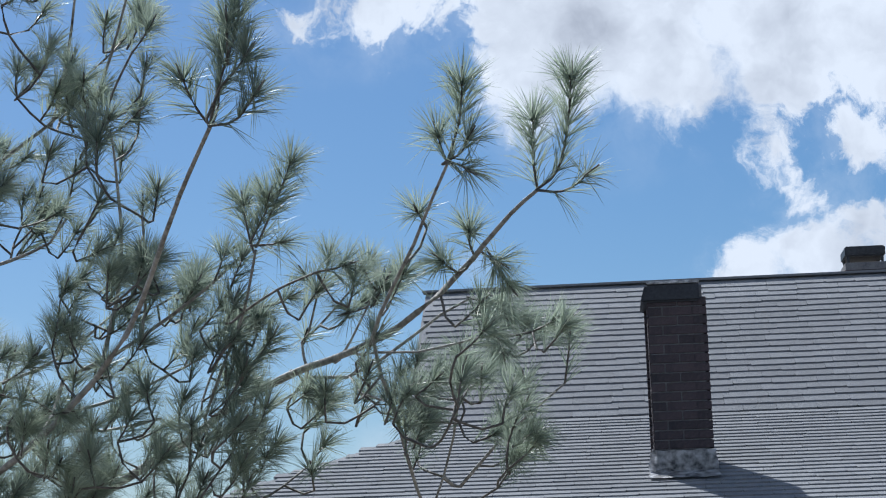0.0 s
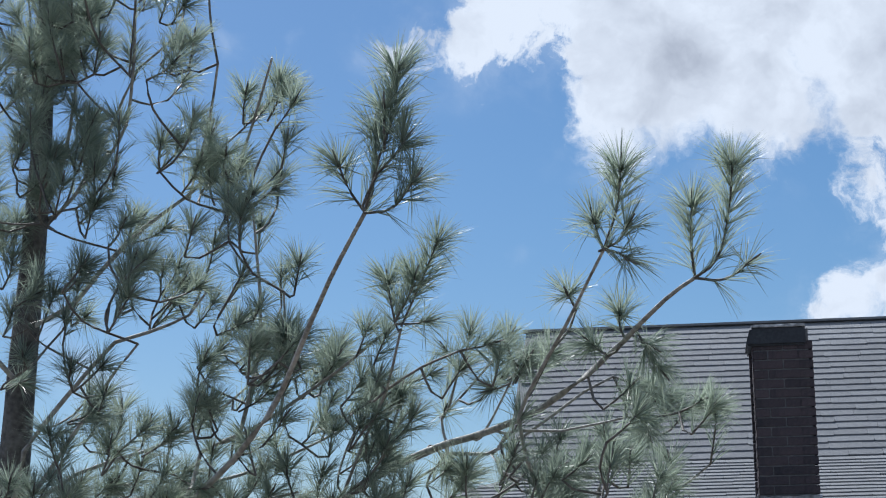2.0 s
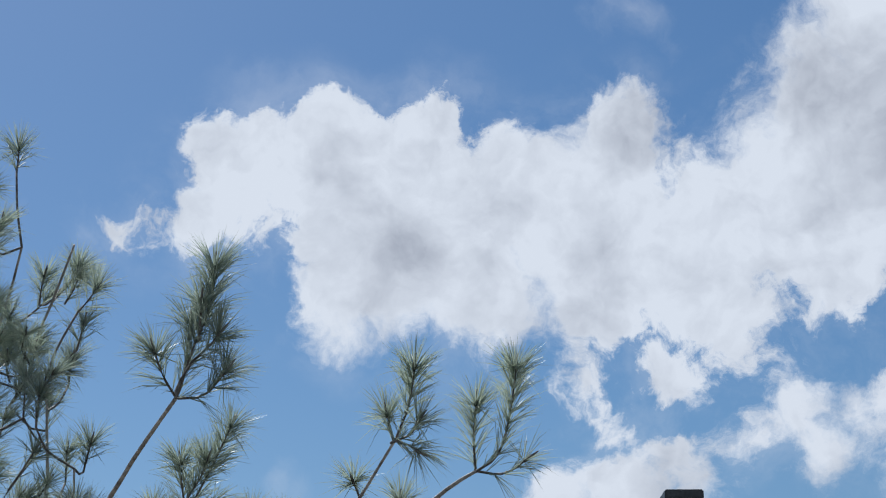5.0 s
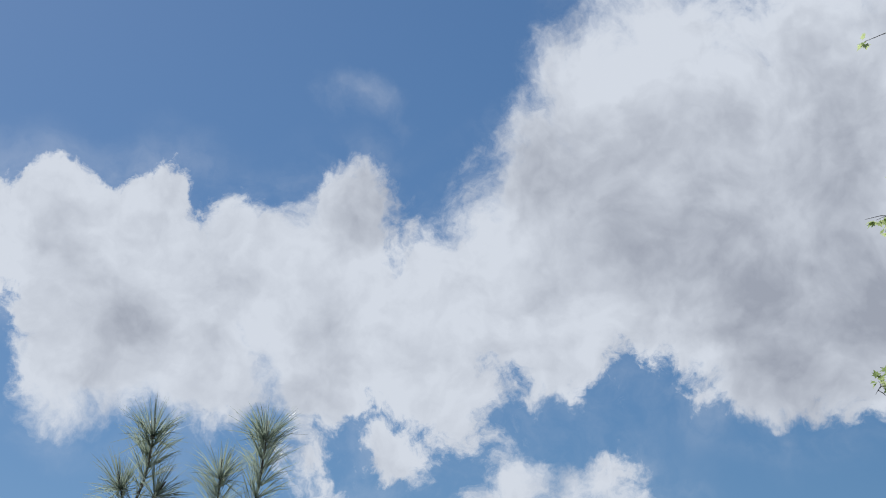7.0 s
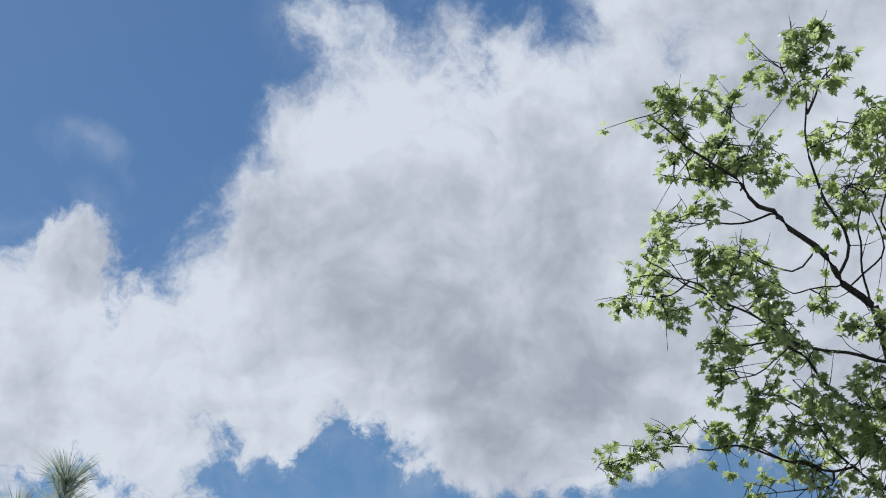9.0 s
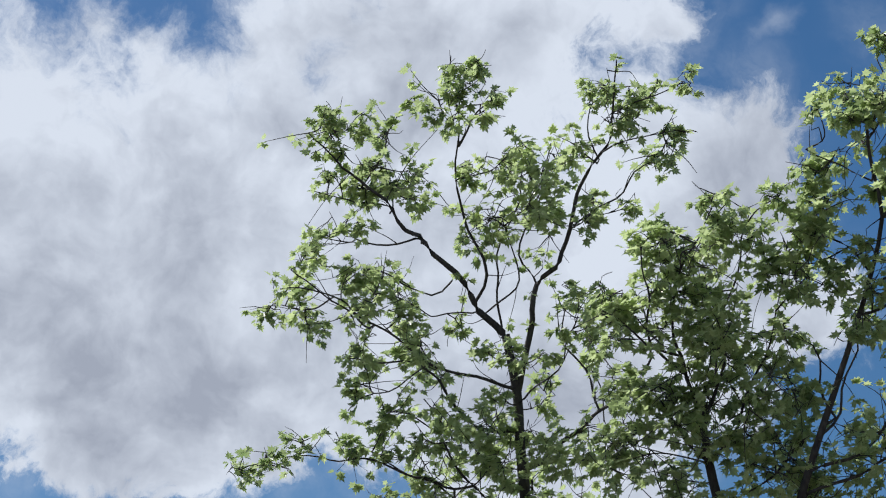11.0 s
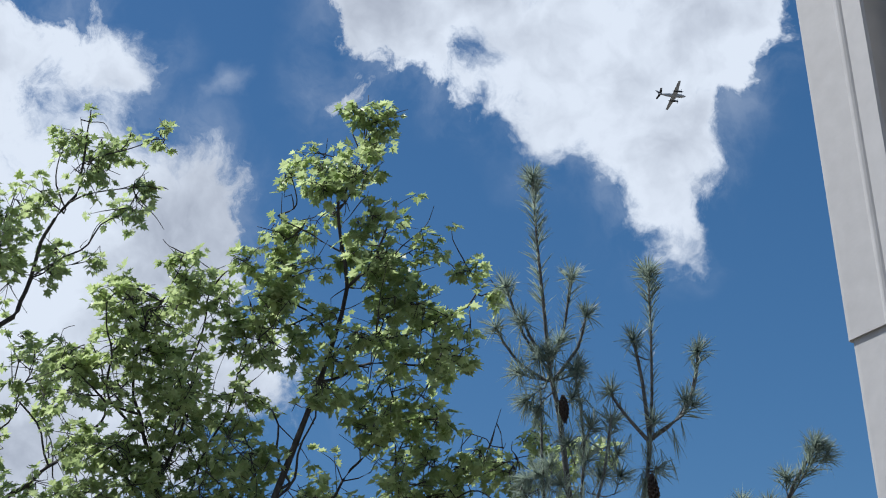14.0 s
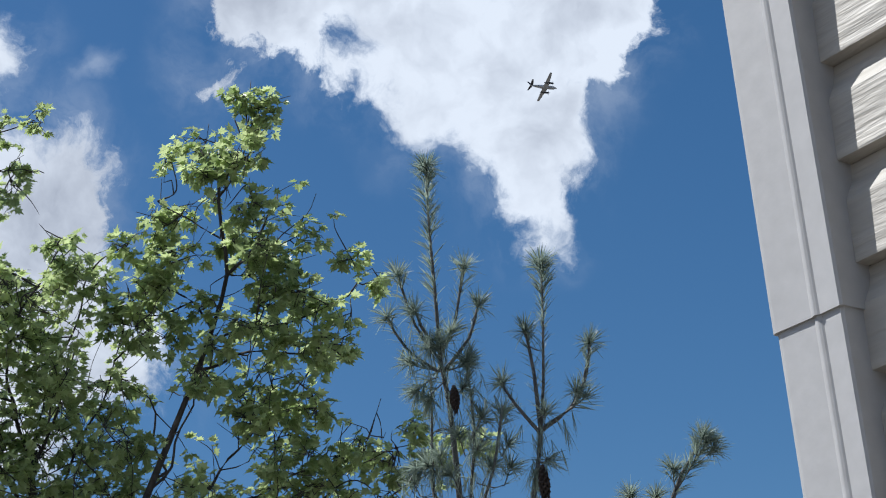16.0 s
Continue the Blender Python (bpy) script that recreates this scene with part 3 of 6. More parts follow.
# ---- trees ----
class Tree:
    """Gathers the trunk, the boughs and the crown of one tree, then links them."""

    def __init__(self, name, label, bark, group=""):
        self.thing = tagged(new(name), label, "tree", group)
        self.bark, self.lines, self.crown, self.twigs = bark, [], Stack(), Stack()
        self.origin = None
        self.tips = []
        self.limb_bark = bark

    def trunk(self, points, r0, r1, step=0.12):
        line = smooth_path(points, step)
        foot = line[0].copy()
        if foot.z > 0.05:
            line = [Vector((foot.x, foot.y, -0.05)), Vector((foot.x, foot.y, foot.z * 0.5))] + line
        self.thing.location = (line[0].x, line[0].y, 0)
        self.origin = Vector((line[0].x, line[0].y, 0))
        s = Stack()
        s.tube([p - self.origin for p in line], r0, r1, 10, 0.06)
        s.mesh("trunk", self.bark, self.thing, "", True)
        self.lines += line[2:]

    def bough(self, points, r0, r1, step=0.06):
        points = [Vector(p) for p in points]
        root = self.nearest(points[0])
        gap = (root - points[0]).length
        if gap > 0.025:
            points = [root, root.lerp(points[0], 0.6) + Vector((0, 0, -0.12 * gap))] + points
        line = smooth_path(points, step)
        n = len(line)
        for i in range(1, n - 1):
            line[i] = line[i] + self.crook * min(1.0, 4 * i / n, 4 * (1 - i / n)) * noise.noise_vector(line[i] * 4.0) + Vector([random.gauss(0, 1) for _ in range(3)]) * r0 * 0.07
        s = Stack()
        s.tube([p - self.origin for p in line], r0, r1, 7, 0.08)
        s.mesh("bough", self.limb_bark, self.thing, "", True)
        self.lines += line
        if r0 > 0.0045:
            self.tips.append((line[max(0, n - 4)], line[-1]))
        return line

    crook = 0.0

    def nearest(self, p, below=True):
        best = min(self.lines, key=lambda q: (q - p).length)
        if (best - p).length < 0.08:
            return best
        d = 1e9
        for q in self.lines:
            k = (q - p).length + (2.0 * max(0, q.z - p.z + 0.03) if below else 0)
            if k < d:
                best, d = q, k
        return best


class Pine(Tree):
    short = 3
    rich, burst = 3.2, 64
    needle, thick, reach = 0.06, 0.00042, 0.85

    def shoot(self, points, density):
        """A shoot with five-needle bundles all round its younger end."""
        line = smooth_path(points, 0.012)
        line = line[:max(4, len(line) - self.short)]
        base = line[0]
        root = self.nearest(base)
        gap = (root - base).length
        if gap > 0.03:
            lead = (line[2] - base).normalized()
            stem = smooth_path([root, root.lerp(base, 0.25).lerp(base - lead * gap * 0.3, 0.5), base], 0.025)
            self.twigs.tube([p - self.origin for p in stem], 0.0021, 0.0018, 5)
            self.lines += stem[1:]
        self.twigs.tube([p - self.origin for p in line], 0.0019, 0.0013, 5)
        n = len(line)
        for i in range(int(n * (1 - self.reach) * 0.5), n):
            along = (line[min(i + 1, n - 1)] - line[max(i - 1, 0)]).normalized()
            young = i / n
            for _ in range(max(1, round(density * self.rich * (1.6 + 2.4 * young)))):
                if random.random() > 0.35 + 0.65 * young:
                    continue
                around = along.orthogonal().normalized()
                around.rotate(Matrix.Rotation(random.uniform(0, 6.283), 3, along))
                spread = random.uniform(0.5, 1.15)
                for _ in range(5):
                    way = (along + around * spread + Vector([random.gauss(0, 0.13) for _ in range(3)])).normalized()
                    self.crown.needle(line[i] - self.origin, way, self.needle * random.uniform(0.75, 1.1), self.thick, random.uniform(0.0, 0.18))
        # the tuft and the candle at the tip
        along = (line[-1] - line[-3]).normalized()
        for _ in range(int(self.burst * density) + 12):
            way = (along * random.uniform(0.1, 0.9) + Vector([random.gauss(0, 0.65) for _ in range(3)])).normalized()
            self.crown.needle(line[-1] - self.origin, way, self.needle * random.uniform(0.6, 1.05), self.thick, random.uniform(0, 0.15))
        self.twigs.tube([line[-1] - self.origin, line[-1] + along * 0.012 - self.origin, line[-1] + along * 0.024 - self.origin], 0.0026, 0.001, 5)

    def spray(self, centre, spread, count):
        """A bushy end: count shoots forking from one another, all reaching up and away from the trunk."""
        c, r = Vector(centre), Vector(spread)
        away = Vector((c.x - self.origin.x, c.y - self.origin.y, 0)).normalized()
        for _ in range(max(1, round(count * 0.75))):
            tip = c + Vector([random.gauss(0, max(0.025, 0.85 * k)) for k in r])
            d = (Vector((0, 0, 0.75)) + away * 0.5 + Vector([random.gauss(0, 0.24) for _ in range(3)])).normalized()
            size = random.uniform(0.06, 0.1)
            sag = Vector((random.gauss(0, 0.05), random.gauss(0, 0.05), -0.08)) * size
            self.shoot([tip - d * size, tip - d * size * 0.5 + sag, tip], 0.9)

    bristly = 0

    def bristle(self, line, start):
        """Short old needles along a bare stem."""
        fine = smooth_path(line, 0.01)
        n = len(fine)
        for i in range(int(start * n), n - 1):
            along = (fine[i + 1] - fine[i - 1]).normalized() if i else (fine[1] - fine[0]).normalized()
            for _ in range(self.bristly):
                around = along.orthogonal().normalized()
                around.rotate(Matrix.Rotation(random.uniform(0, 6.283), 3, along))
                way = (along + around * random.uniform(0.6, 1.3)).normalized()
                self.crown.needle(fine[i] - self.origin, way, self.needle * random.uniform(0.4, 0.85), self.thick * 0.8, random.uniform(0, 0.25))

    def fringe(self, centre, spread, count):
        """Old needle bundles that hang from below a whorl."""
        c, r = Vector(centre), Vector(spread)
        for _ in range(count):
            p = c + Vector([random.gauss(0, k) for k in r])
            p = self.nearest(p).lerp(p, 0.5)
            lean = Vector((random.gauss(0, 0.3), random.gauss(0, 0.3), -1))
            for _ in range(7):
                way = (lean + Vector([random.gauss(0, 0.16) for _ in range(3)])).normalized()
                self.crown.needle(p - self.origin, way, self.needle * random.uniform(0.8, 1.25), self.thick * 0.8, 0.1)

    def bough(self, points, r0, r1, step=0.06):
        line = super().bough(points, r0, r1, step)
        if self.bristly:
            self.bristle(line, 0.3)
        return line

    def cone(self, top, length, width):
        """A hanging cone: a spindle of overlapping scales in spiral order."""
        s, top = Stack(), Vector(top)
        s.tube([top - self.origin - Vector((0, 0, length * k / 8)) for k in range(9)], width * 0.35, width * 0.3, 8)
        for k in range(70):
            u = k / 70
            a, w = k * 2.399, width * (0.35 + 0.65 * math.sin(math.pi * min(1, 0.12 + u)))
            p = top - self.origin - Vector((0, 0, length * u))
            out, side = Vector((math.cos(a), math.sin(a), 0)), Vector((-math.sin(a), math.cos(a), 0))
            i = len(s.v)
            s.v += [p, p + out * w * 0.7 + side * w * 0.45 - Vector((0, 0, 0.006)), p + out * w - Vector((0, 0, 0.014)), p + out * w * 0.7 - side * w * 0.45 - Vector((0, 0, 0.006)), p + out * w * 0.6 - Vector((0, 0, 0.02))]
            s.f += [(i, i + 1, i + 2), (i, i + 2, i + 3), (i + 4, i + 2, i + 1), (i + 4, i + 3, i + 2)]
        s.mesh("cone", CONE, self.thing, "dark brown hanging cone")

    def done(self):
        self.crown.mesh("crown", NEEDLE, self.thing, "blue-green needle tufts")
        tagged(self.twigs.mesh("twig_growth", TWIG_BARK, self.thing, "", True), kind="stuff")


class Maple(Tree):
    leaf_size = 0.054

    crook = 0.07
    summit = 0.0

    def bough(self, points, r0, r1, step=0.06):
        return super().bough(points, r0 * 0.85, min(r1, 0.0035), step)

    def clump(self, centre, r):
        """A leafy spray: a bent twig out to the clump, forking side twigs, and lobed leaves hanging from them."""
        c = Vector(centre) + Vector((0, random.uniform(-0.35, 0.35), 0))
        root = self.nearest(c)
        gap = c - root
        bend = Vector([random.gauss(0, 0.12) for _ in range(3)]) * gap.length + Vector((0, 0, -0.08 * gap.length))
        line = smooth_path([root, root.lerp(c, 0.5) + bend, c], 0.04)
        self.twigs.tube([p - self.origin for p in line], 0.004 + 0.004 * min(1, gap.length), 0.0025, 5)
        self.lines += line[1::2]
        forks = line[len(line) // 3:]
        for _ in range(3):
            end = c + Vector([random.gauss(0, 0.9) for _ in range(3)]) * r * 1.3
            a = random.choice(forks)
            bare = [a] + [a.lerp(end, k) + Vector([random.gauss(0, 0.02) for _ in range(3)]) for k in (0.3, 0.6)] + [end]
            bare = smooth_path(bare, 0.04)
            self.twigs.tube([p - self.origin for p in bare], 0.0038, 0.0015, 4)
            forks = forks + bare[1:]
        for _ in range(max(5, int(r * self.sprays))):
            end = c + Vector([random.gauss(0, 0.66) for _ in range(3)]) * r - Vector((0, 0, 0.3 * r))
            start = min(random.sample(forks, min(5, len(forks))), key=lambda q: (q - end).length)
            tw = smooth_path([start, start.lerp(end, 0.5) + Vector([random.gauss(0, 0.12) for _ in range(3)]) * r, end], 0.04)
            self.twigs.tube([p - self.origin for p in tw], 0.0026, 0.0012, 4)
            self.leaves(tw, random.randint(4, 9))

    sprays = 125

    def leaves(self, tw, count):
        """Rosettes of stalked leaves at the nodes of a twig, turned towards the light."""
        for node in range(max(1, count // 4)):
            i = len(tw) - 1 - node * max(1, len(tw) // 3)
            p, along = tw[max(i, 0)], (tw[-1] - tw[0]).normalized()
            for _ in range(random.randint(4, 5)):
                out = (along * 0.5 + Vector((random.gauss(0, 1), random.gauss(0, 1), random.gauss(-0.4, 0.5)))).normalized()
                nrm = (Vector((random.gauss(0, 0.5), random.gauss(0, 0.5), 0.6)) + heading(SUN_AZ, SUN_EL) * 0.6).normalized()
                if abs(out.dot(nrm)) < 0.95:
                    self.crown.leaf(p + out * random.uniform(0.008, 0.03) - self.origin, out, nrm, self.leaf_size * random.uniform(0.65, 1.25))

    def clothe(self, every, reach):
        """Small sprays all along the boughs."""
        self.summit = max(b.z for a, b in self.tips)
        for a, b in self.tips:
            self.leaves(smooth_path([a, a.lerp(b, 0.5), b], 0.03), 8)
        for p in [q for q in self.lines[40::every] if q.z < self.summit - reach]:
            end = p + Vector([random.gauss(0, 0.6) for _ in range(3)]) * reach + Vector((0, 0, 0.1 * reach))
            tw = smooth_path([p, p.lerp(end, 0.5) + Vector([random.gauss(0, 0.02) for _ in range(3)]), end], 0.04)
            self.twigs.tube([v - self.origin for v in tw], 0.0035, 0.0015, 4)
            self.leaves(tw, random.randint(3, 6))

    def done(self):
        self.crown.mesh("crown", LEAF, self.thing, "yellow-green five-lobed leaves")
        tagged(self.twigs.mesh("twig_growth", MAPLE_BARK, self.thing, "", True), kind="stuff")


# tall white pine close by
tree = Pine("pine_tree", "tall white pine with long soft blue-green needles", PINE_BARK)
tree.limb_bark = SUNLIT_BARK
tree.trunk([(-1.851, 2.960, 3.349), (-1.824, 2.962, 3.726), (-1.783, 2.942, 3.958), (-1.748, 2.904, 4.170), (-1.706, 2.857, 4.370), (-1.666, 2.804, 4.536), (-1.625, 2.739, 4.705), (-1.577, 2.660, 4.884), (-1.520, 2.551, 5.101)], 0.045, 0.006)
bough, shoot, spray = tree.bough, tree.shoot, tree.spray
bough([(-1.490, 3.049, 3.808), (-1.354, 3.002, 3.869), (-1.211, 2.952, 3.927), (-1.107, 2.884, 3.971), (-0.989, 2.819, 4.005), (-0.892, 2.747, 4.016), (-0.800, 2.672, 4.028), (-0.706, 2.593, 4.053), (-0.624, 2.507, 4.088), (-0.565, 2.417, 4.108), (-0.508, 2.326, 4.125), (-0.454, 2.236, 4.131)], 0.0105, 0.0024)
bough([(-0.949, 2.813, 4.001), (-0.883, 2.807, 3.997), (-0.825, 2.795, 4.018), (-0.723, 2.785, 4.081), (-0.674, 2.768, 4.099)], 0.00372, 0.00186)
bough([(-0.820, 2.743, 4.023), (-0.746, 2.728, 4.017), (-0.680, 2.709, 4.023), (-0.637, 2.683, 4.026)], 0.00248, 0.0016)
bough([(-0.856, 2.737, 3.988), (-0.826, 2.697, 3.956), (-0.769, 2.663, 3.934)], 0.00248, 0.0016)
bough([(-0.763, 2.551, 4.015), (-0.710, 2.466, 4.063), (-0.652, 2.381, 4.108), (-0.612, 2.295, 4.127), (-0.558, 2.207, 4.169)], 0.0031, 0.00186)
bough([(-0.870, 2.730, 4.013), (-0.852, 2.732, 4.042), (-0.824, 2.732, 4.092), (-0.810, 2.732, 4.117)], 0.00248, 0.0016)
bough([(-1.577, 2.783, 3.800), (-1.390, 2.704, 3.889), (-1.239, 2.601, 3.961), (-1.108, 2.483, 4.032), (-1.003, 2.349, 4.110), (-0.913, 2.209, 4.158), (-0.815, 2.070, 4.205)], 0.00682, 0.00248)
bough([(-1.102, 2.767, 3.944), (-1.032, 2.677, 4.019), (-0.968, 2.585, 4.071), (-0.912, 2.485, 4.139)], 0.0031, 0.00186)
bough([(-1.343, 2.767, 4.017), (-1.238, 2.727, 4.044), (-1.093, 2.693, 4.115), (-1.016, 2.635, 4.145), (-0.950, 2.574, 4.165)], 0.00372, 0.00186)
bough([(-0.955, 2.804, 4.056), (-0.932, 2.774, 4.069), (-0.907, 2.739, 4.115), (-0.883, 2.708, 4.135)], 0.00248, 0.0016)
bough([(-1.686, 2.815, 4.039), (-1.598, 2.783, 4.116), (-1.492, 2.755, 4.200), (-1.416, 2.724, 4.208), (-1.332, 2.693, 4.225), (-1.281, 2.644, 4.248)], 0.00558, 0.00186)
bough([(-1.672, 2.831, 3.973), (-1.556, 2.766, 4.074), (-1.459, 2.692, 4.141), (-1.380, 2.613, 4.169)], 0.00496, 0.00186)
bough([(-1.709, 2.879, 4.264), (-1.619, 2.853, 4.293), (-1.555, 2.810, 4.329), (-1.456, 2.776, 4.392), (-1.359, 2.742, 4.433), (-1.298, 2.696, 4.454)], 0.00496, 0.00248)
bough([(-1.694, 2.851, 4.418), (-1.609, 2.824, 4.475), (-1.526, 2.781, 4.566), (-1.450, 2.732, 4.653), (-1.373, 2.699, 4.684)], 0.00434, 0.00186)
bough([(-1.456, 2.706, 4.549), (-1.419, 2.655, 4.636), (-1.378, 2.578, 4.782), (-1.335, 2.521, 4.868)], 0.0031, 0.0016)
bough([(-1.613, 2.724, 4.759), (-1.525, 2.684, 4.826), (-1.427, 2.654, 4.872)], 0.00372, 0.0016)
bough([(-1.597, 2.695, 4.849), (-1.526, 2.641, 4.920), (-1.446, 2.606, 4.954)], 0.00372, 0.0016)
bough([(-1.622, 2.733, 4.723), (-1.628, 2.660, 4.820), (-1.615, 2.594, 4.913)], 0.00372, 0.0016)
bough([(-1.375, 2.778, 4.443), (-1.298, 2.677, 4.515), (-1.232, 2.568, 4.588)], 0.00372, 0.00186)
bough([(-1.276, 2.714, 4.429), (-1.214, 2.659, 4.511), (-1.155, 2.598, 4.598)], 0.0031, 0.00186)
bough([(-1.284, 2.789, 4.053), (-1.235, 2.750, 4.191), (-1.218, 2.697, 4.300), (-1.206, 2.645, 4.378)], 0.00434, 0.00186)
bough([(-1.705, 2.817, 3.926), (-1.602, 2.837, 3.999), (-1.490, 2.862, 4.035), (-1.402, 2.872, 4.069), (-1.303, 2.877, 4.141)], 0.00434, 0.00186)
bough([(-1.697, 2.823, 3.907), (-1.580, 2.838, 3.942), (-1.437, 2.863, 3.966), (-1.319, 2.870, 3.990), (-1.217, 2.865, 4.022), (-1.133, 2.850, 4.053)], 0.00434, 0.00186)
bough([(-1.557, 2.897, 3.925), (-1.443, 2.876, 3.949), (-1.315, 2.862, 3.943), (-1.204, 2.834, 3.954)], 0.00372, 0.00186)
bough([(-1.138, 2.863, 3.927), (-1.058, 2.855, 3.939), (-0.995, 2.837, 3.973), (-0.941, 2.816, 3.995)], 0.0031, 0.0016)
bough([(-0.772, 2.880, 3.792), (-0.722, 2.833, 3.900), (-0.697, 2.781, 3.963)], 0.0031, 0.0016)
bough([(-0.728, 2.888, 3.826), (-0.658, 2.865, 3.891), (-0.599, 2.839, 3.930), (-0.541, 2.811, 3.967)], 0.00372, 0.0016)
bough([(-1.725, 2.909, 4.568), (-1.713, 2.819, 4.678), (-1.710, 2.732, 4.753)], 0.0062, 0.00248)
bough([(-1.683, 2.850, 4.447), (-1.628, 2.815, 4.535), (-1.584, 2.766, 4.638), (-1.545, 2.707, 4.746)], 0.00496, 0.00186)
bough([(-1.740, 2.881, 4.166), (-1.782, 2.780, 4.252), (-1.798, 2.693, 4.324)], 0.00496, 0.00186)
bough([(-1.187, 2.718, 4.067), (-1.156, 2.665, 4.137), (-1.135, 2.600, 4.230)], 0.00248, 0.0016)
shoot([(-0.451, 2.217, 4.127), (-0.422, 2.204, 4.145), (-0.402, 2.182, 4.194), (-0.386, 2.148, 4.276)], 1)
shoot([(-0.459, 2.265, 4.137), (-0.457, 2.236, 4.175), (-0.446, 2.200, 4.244)], 1)
shoot([(-0.451, 2.217, 4.127), (-0.417, 2.210, 4.121), (-0.387, 2.198, 4.134), (-0.364, 2.181, 4.163)], 0.35)
shoot([(-0.554, 2.188, 4.164), (-0.529, 2.160, 4.214), (-0.515, 2.124, 4.280)], 1)
shoot([(-0.561, 2.216, 4.171), (-0.563, 2.191, 4.188), (-0.564, 2.161, 4.224)], 1)
shoot([(-0.548, 2.159, 4.158), (-0.522, 2.142, 4.167), (-0.501, 2.115, 4.208)], 0.8)
shoot([(-0.548, 2.159, 4.158), (-0.526, 2.145, 4.148), (-0.511, 2.131, 4.133)], 0.6)
shoot([(-0.809, 2.052, 4.200), (-0.785, 2.031, 4.254), (-0.755, 2.008, 4.314), (-0.743, 1.974, 4.382)], 1.3)
shoot([(-0.781, 2.019, 4.237), (-0.750, 2.002, 4.257), (-0.724, 1.981, 4.283)], 1.1)
shoot([(-0.815, 2.070, 4.205), (-0.826, 2.037, 4.232), (-0.833, 1.998, 4.281)], 1)
shoot([(-0.799, 2.025, 4.193), (-0.759, 2.016, 4.196), (-0.712, 1.996, 4.245)], 0.7)
shoot([(-0.811, 2.086, 4.235), (-0.797, 2.057, 4.276), (-0.786, 2.025, 4.322)], 1)
shoot([(-0.774, 2.024, 4.265), (-0.764, 1.994, 4.304), (-0.753, 1.967, 4.329)], 0.9)
shoot([(-0.911, 2.484, 4.143), (-0.870, 2.463, 4.209), (-0.828, 2.437, 4.281)], 1)
shoot([(-0.934, 2.527, 4.156), (-0.933, 2.498, 4.196), (-0.927, 2.469, 4.239)], 1.5)
shoot([(-0.918, 2.480, 4.151), (-0.886, 2.461, 4.193), (-0.873, 2.436, 4.228)], 1.2)
shoot([(-0.925, 2.499, 4.150), (-0.880, 2.493, 4.150), (-0.858, 2.475, 4.170)], 0.6)
shoot([(-0.911, 2.755, 4.118), (-0.891, 2.735, 4.149), (-0.871, 2.710, 4.200)], 0.9)
shoot([(-0.911, 2.754, 4.122), (-0.920, 2.726, 4.145), (-0.921, 2.701, 4.163)], 0.5)
shoot([(-0.979, 2.684, 4.094), (-0.940, 2.675, 4.099), (-0.901, 2.662, 4.121)], 0.6)
shoot([(-0.593, 2.474, 4.104), (-0.594, 2.449, 4.123), (-0.580, 2.425, 4.156)], 1.2)
shoot([(-0.616, 2.472, 4.082), (-0.630, 2.446, 4.094), (-0.638, 2.419, 4.121)], 1.4)
shoot([(-0.585, 2.474, 4.111), (-0.559, 2.462, 4.092), (-0.529, 2.446, 4.095)], 1.2)
shoot([(-0.577, 2.475, 4.115), (-0.547, 2.469, 4.062), (-0.515, 2.454, 4.065)], 0.8)
shoot([(-0.653, 2.452, 4.143), (-0.655, 2.429, 4.155), (-0.654, 2.407, 4.158)], 0.9)
shoot([(-0.741, 2.551, 4.054), (-0.710, 2.531, 4.097), (-0.689, 2.512, 4.116)], 1)
shoot([(-0.810, 2.732, 4.117), (-0.816, 2.707, 4.131), (-0.814, 2.684, 4.145)], 0.7)
shoot([(-0.824, 2.732, 4.092), (-0.844, 2.707, 4.081), (-0.862, 2.680, 4.087)], 0.8)
shoot([(-0.816, 2.734, 4.092), (-0.792, 2.715, 4.122), (-0.766, 2.700, 4.127)], 0.7)
shoot([(-0.638, 2.677, 4.065), (-0.612, 2.667, 4.029), (-0.596, 2.658, 3.970)], 1)
shoot([(-0.629, 2.676, 4.090), (-0.602, 2.664, 4.070), (-0.600, 2.650, 4.027)], 1.1)
shoot([(-0.653, 2.671, 4.084), (-0.618, 2.660, 4.070), (-0.575, 2.650, 4.058)], 0.8)
shoot([(-0.795, 2.759, 3.944), (-0.760, 2.745, 3.962), (-0.723, 2.734, 3.959)], 0.7)
shoot([(-0.697, 2.781, 3.963), (-0.684, 2.759, 4.002), (-0.694, 2.732, 4.034)], 0.7)
shoot([(-0.593, 2.806, 3.927), (-0.595, 2.781, 3.967), (-0.607, 2.757, 3.982)], 0.8)
shoot([(-0.541, 2.811, 3.967), (-0.526, 2.786, 4.032), (-0.528, 2.760, 4.062)], 0.7)
shoot([(-0.700, 2.785, 3.912), (-0.754, 2.751, 3.920), (-0.772, 2.723, 3.952)], 0.7)
shoot([(-0.970, 2.851, 4.063), (-0.960, 2.833, 4.060), (-0.948, 2.811, 4.093)], 0.8)
shoot([(-0.981, 2.854, 4.019), (-0.959, 2.844, 3.981), (-0.938, 2.832, 3.952)], 0.8)
shoot([(-0.999, 2.849, 4.006), (-1.027, 2.821, 3.990), (-1.027, 2.795, 4.023)], 0.7)
shoot([(-1.399, 2.601, 4.598), (-1.361, 2.547, 4.727), (-1.319, 2.488, 4.853)], 0.4)
shoot([(-1.351, 2.544, 4.800), (-1.332, 2.514, 4.833), (-1.318, 2.486, 4.857)], 0.9)
spray((-1.41, 2.82, 3.95), (0.02, 0.06, 0.03), 4)
spray((-1.29, 2.61, 3.93), (0.00, 0.02, 0.02), 2)
spray((-1.36, 2.80, 3.95), (0.00, 0.00, 0.00), 1)
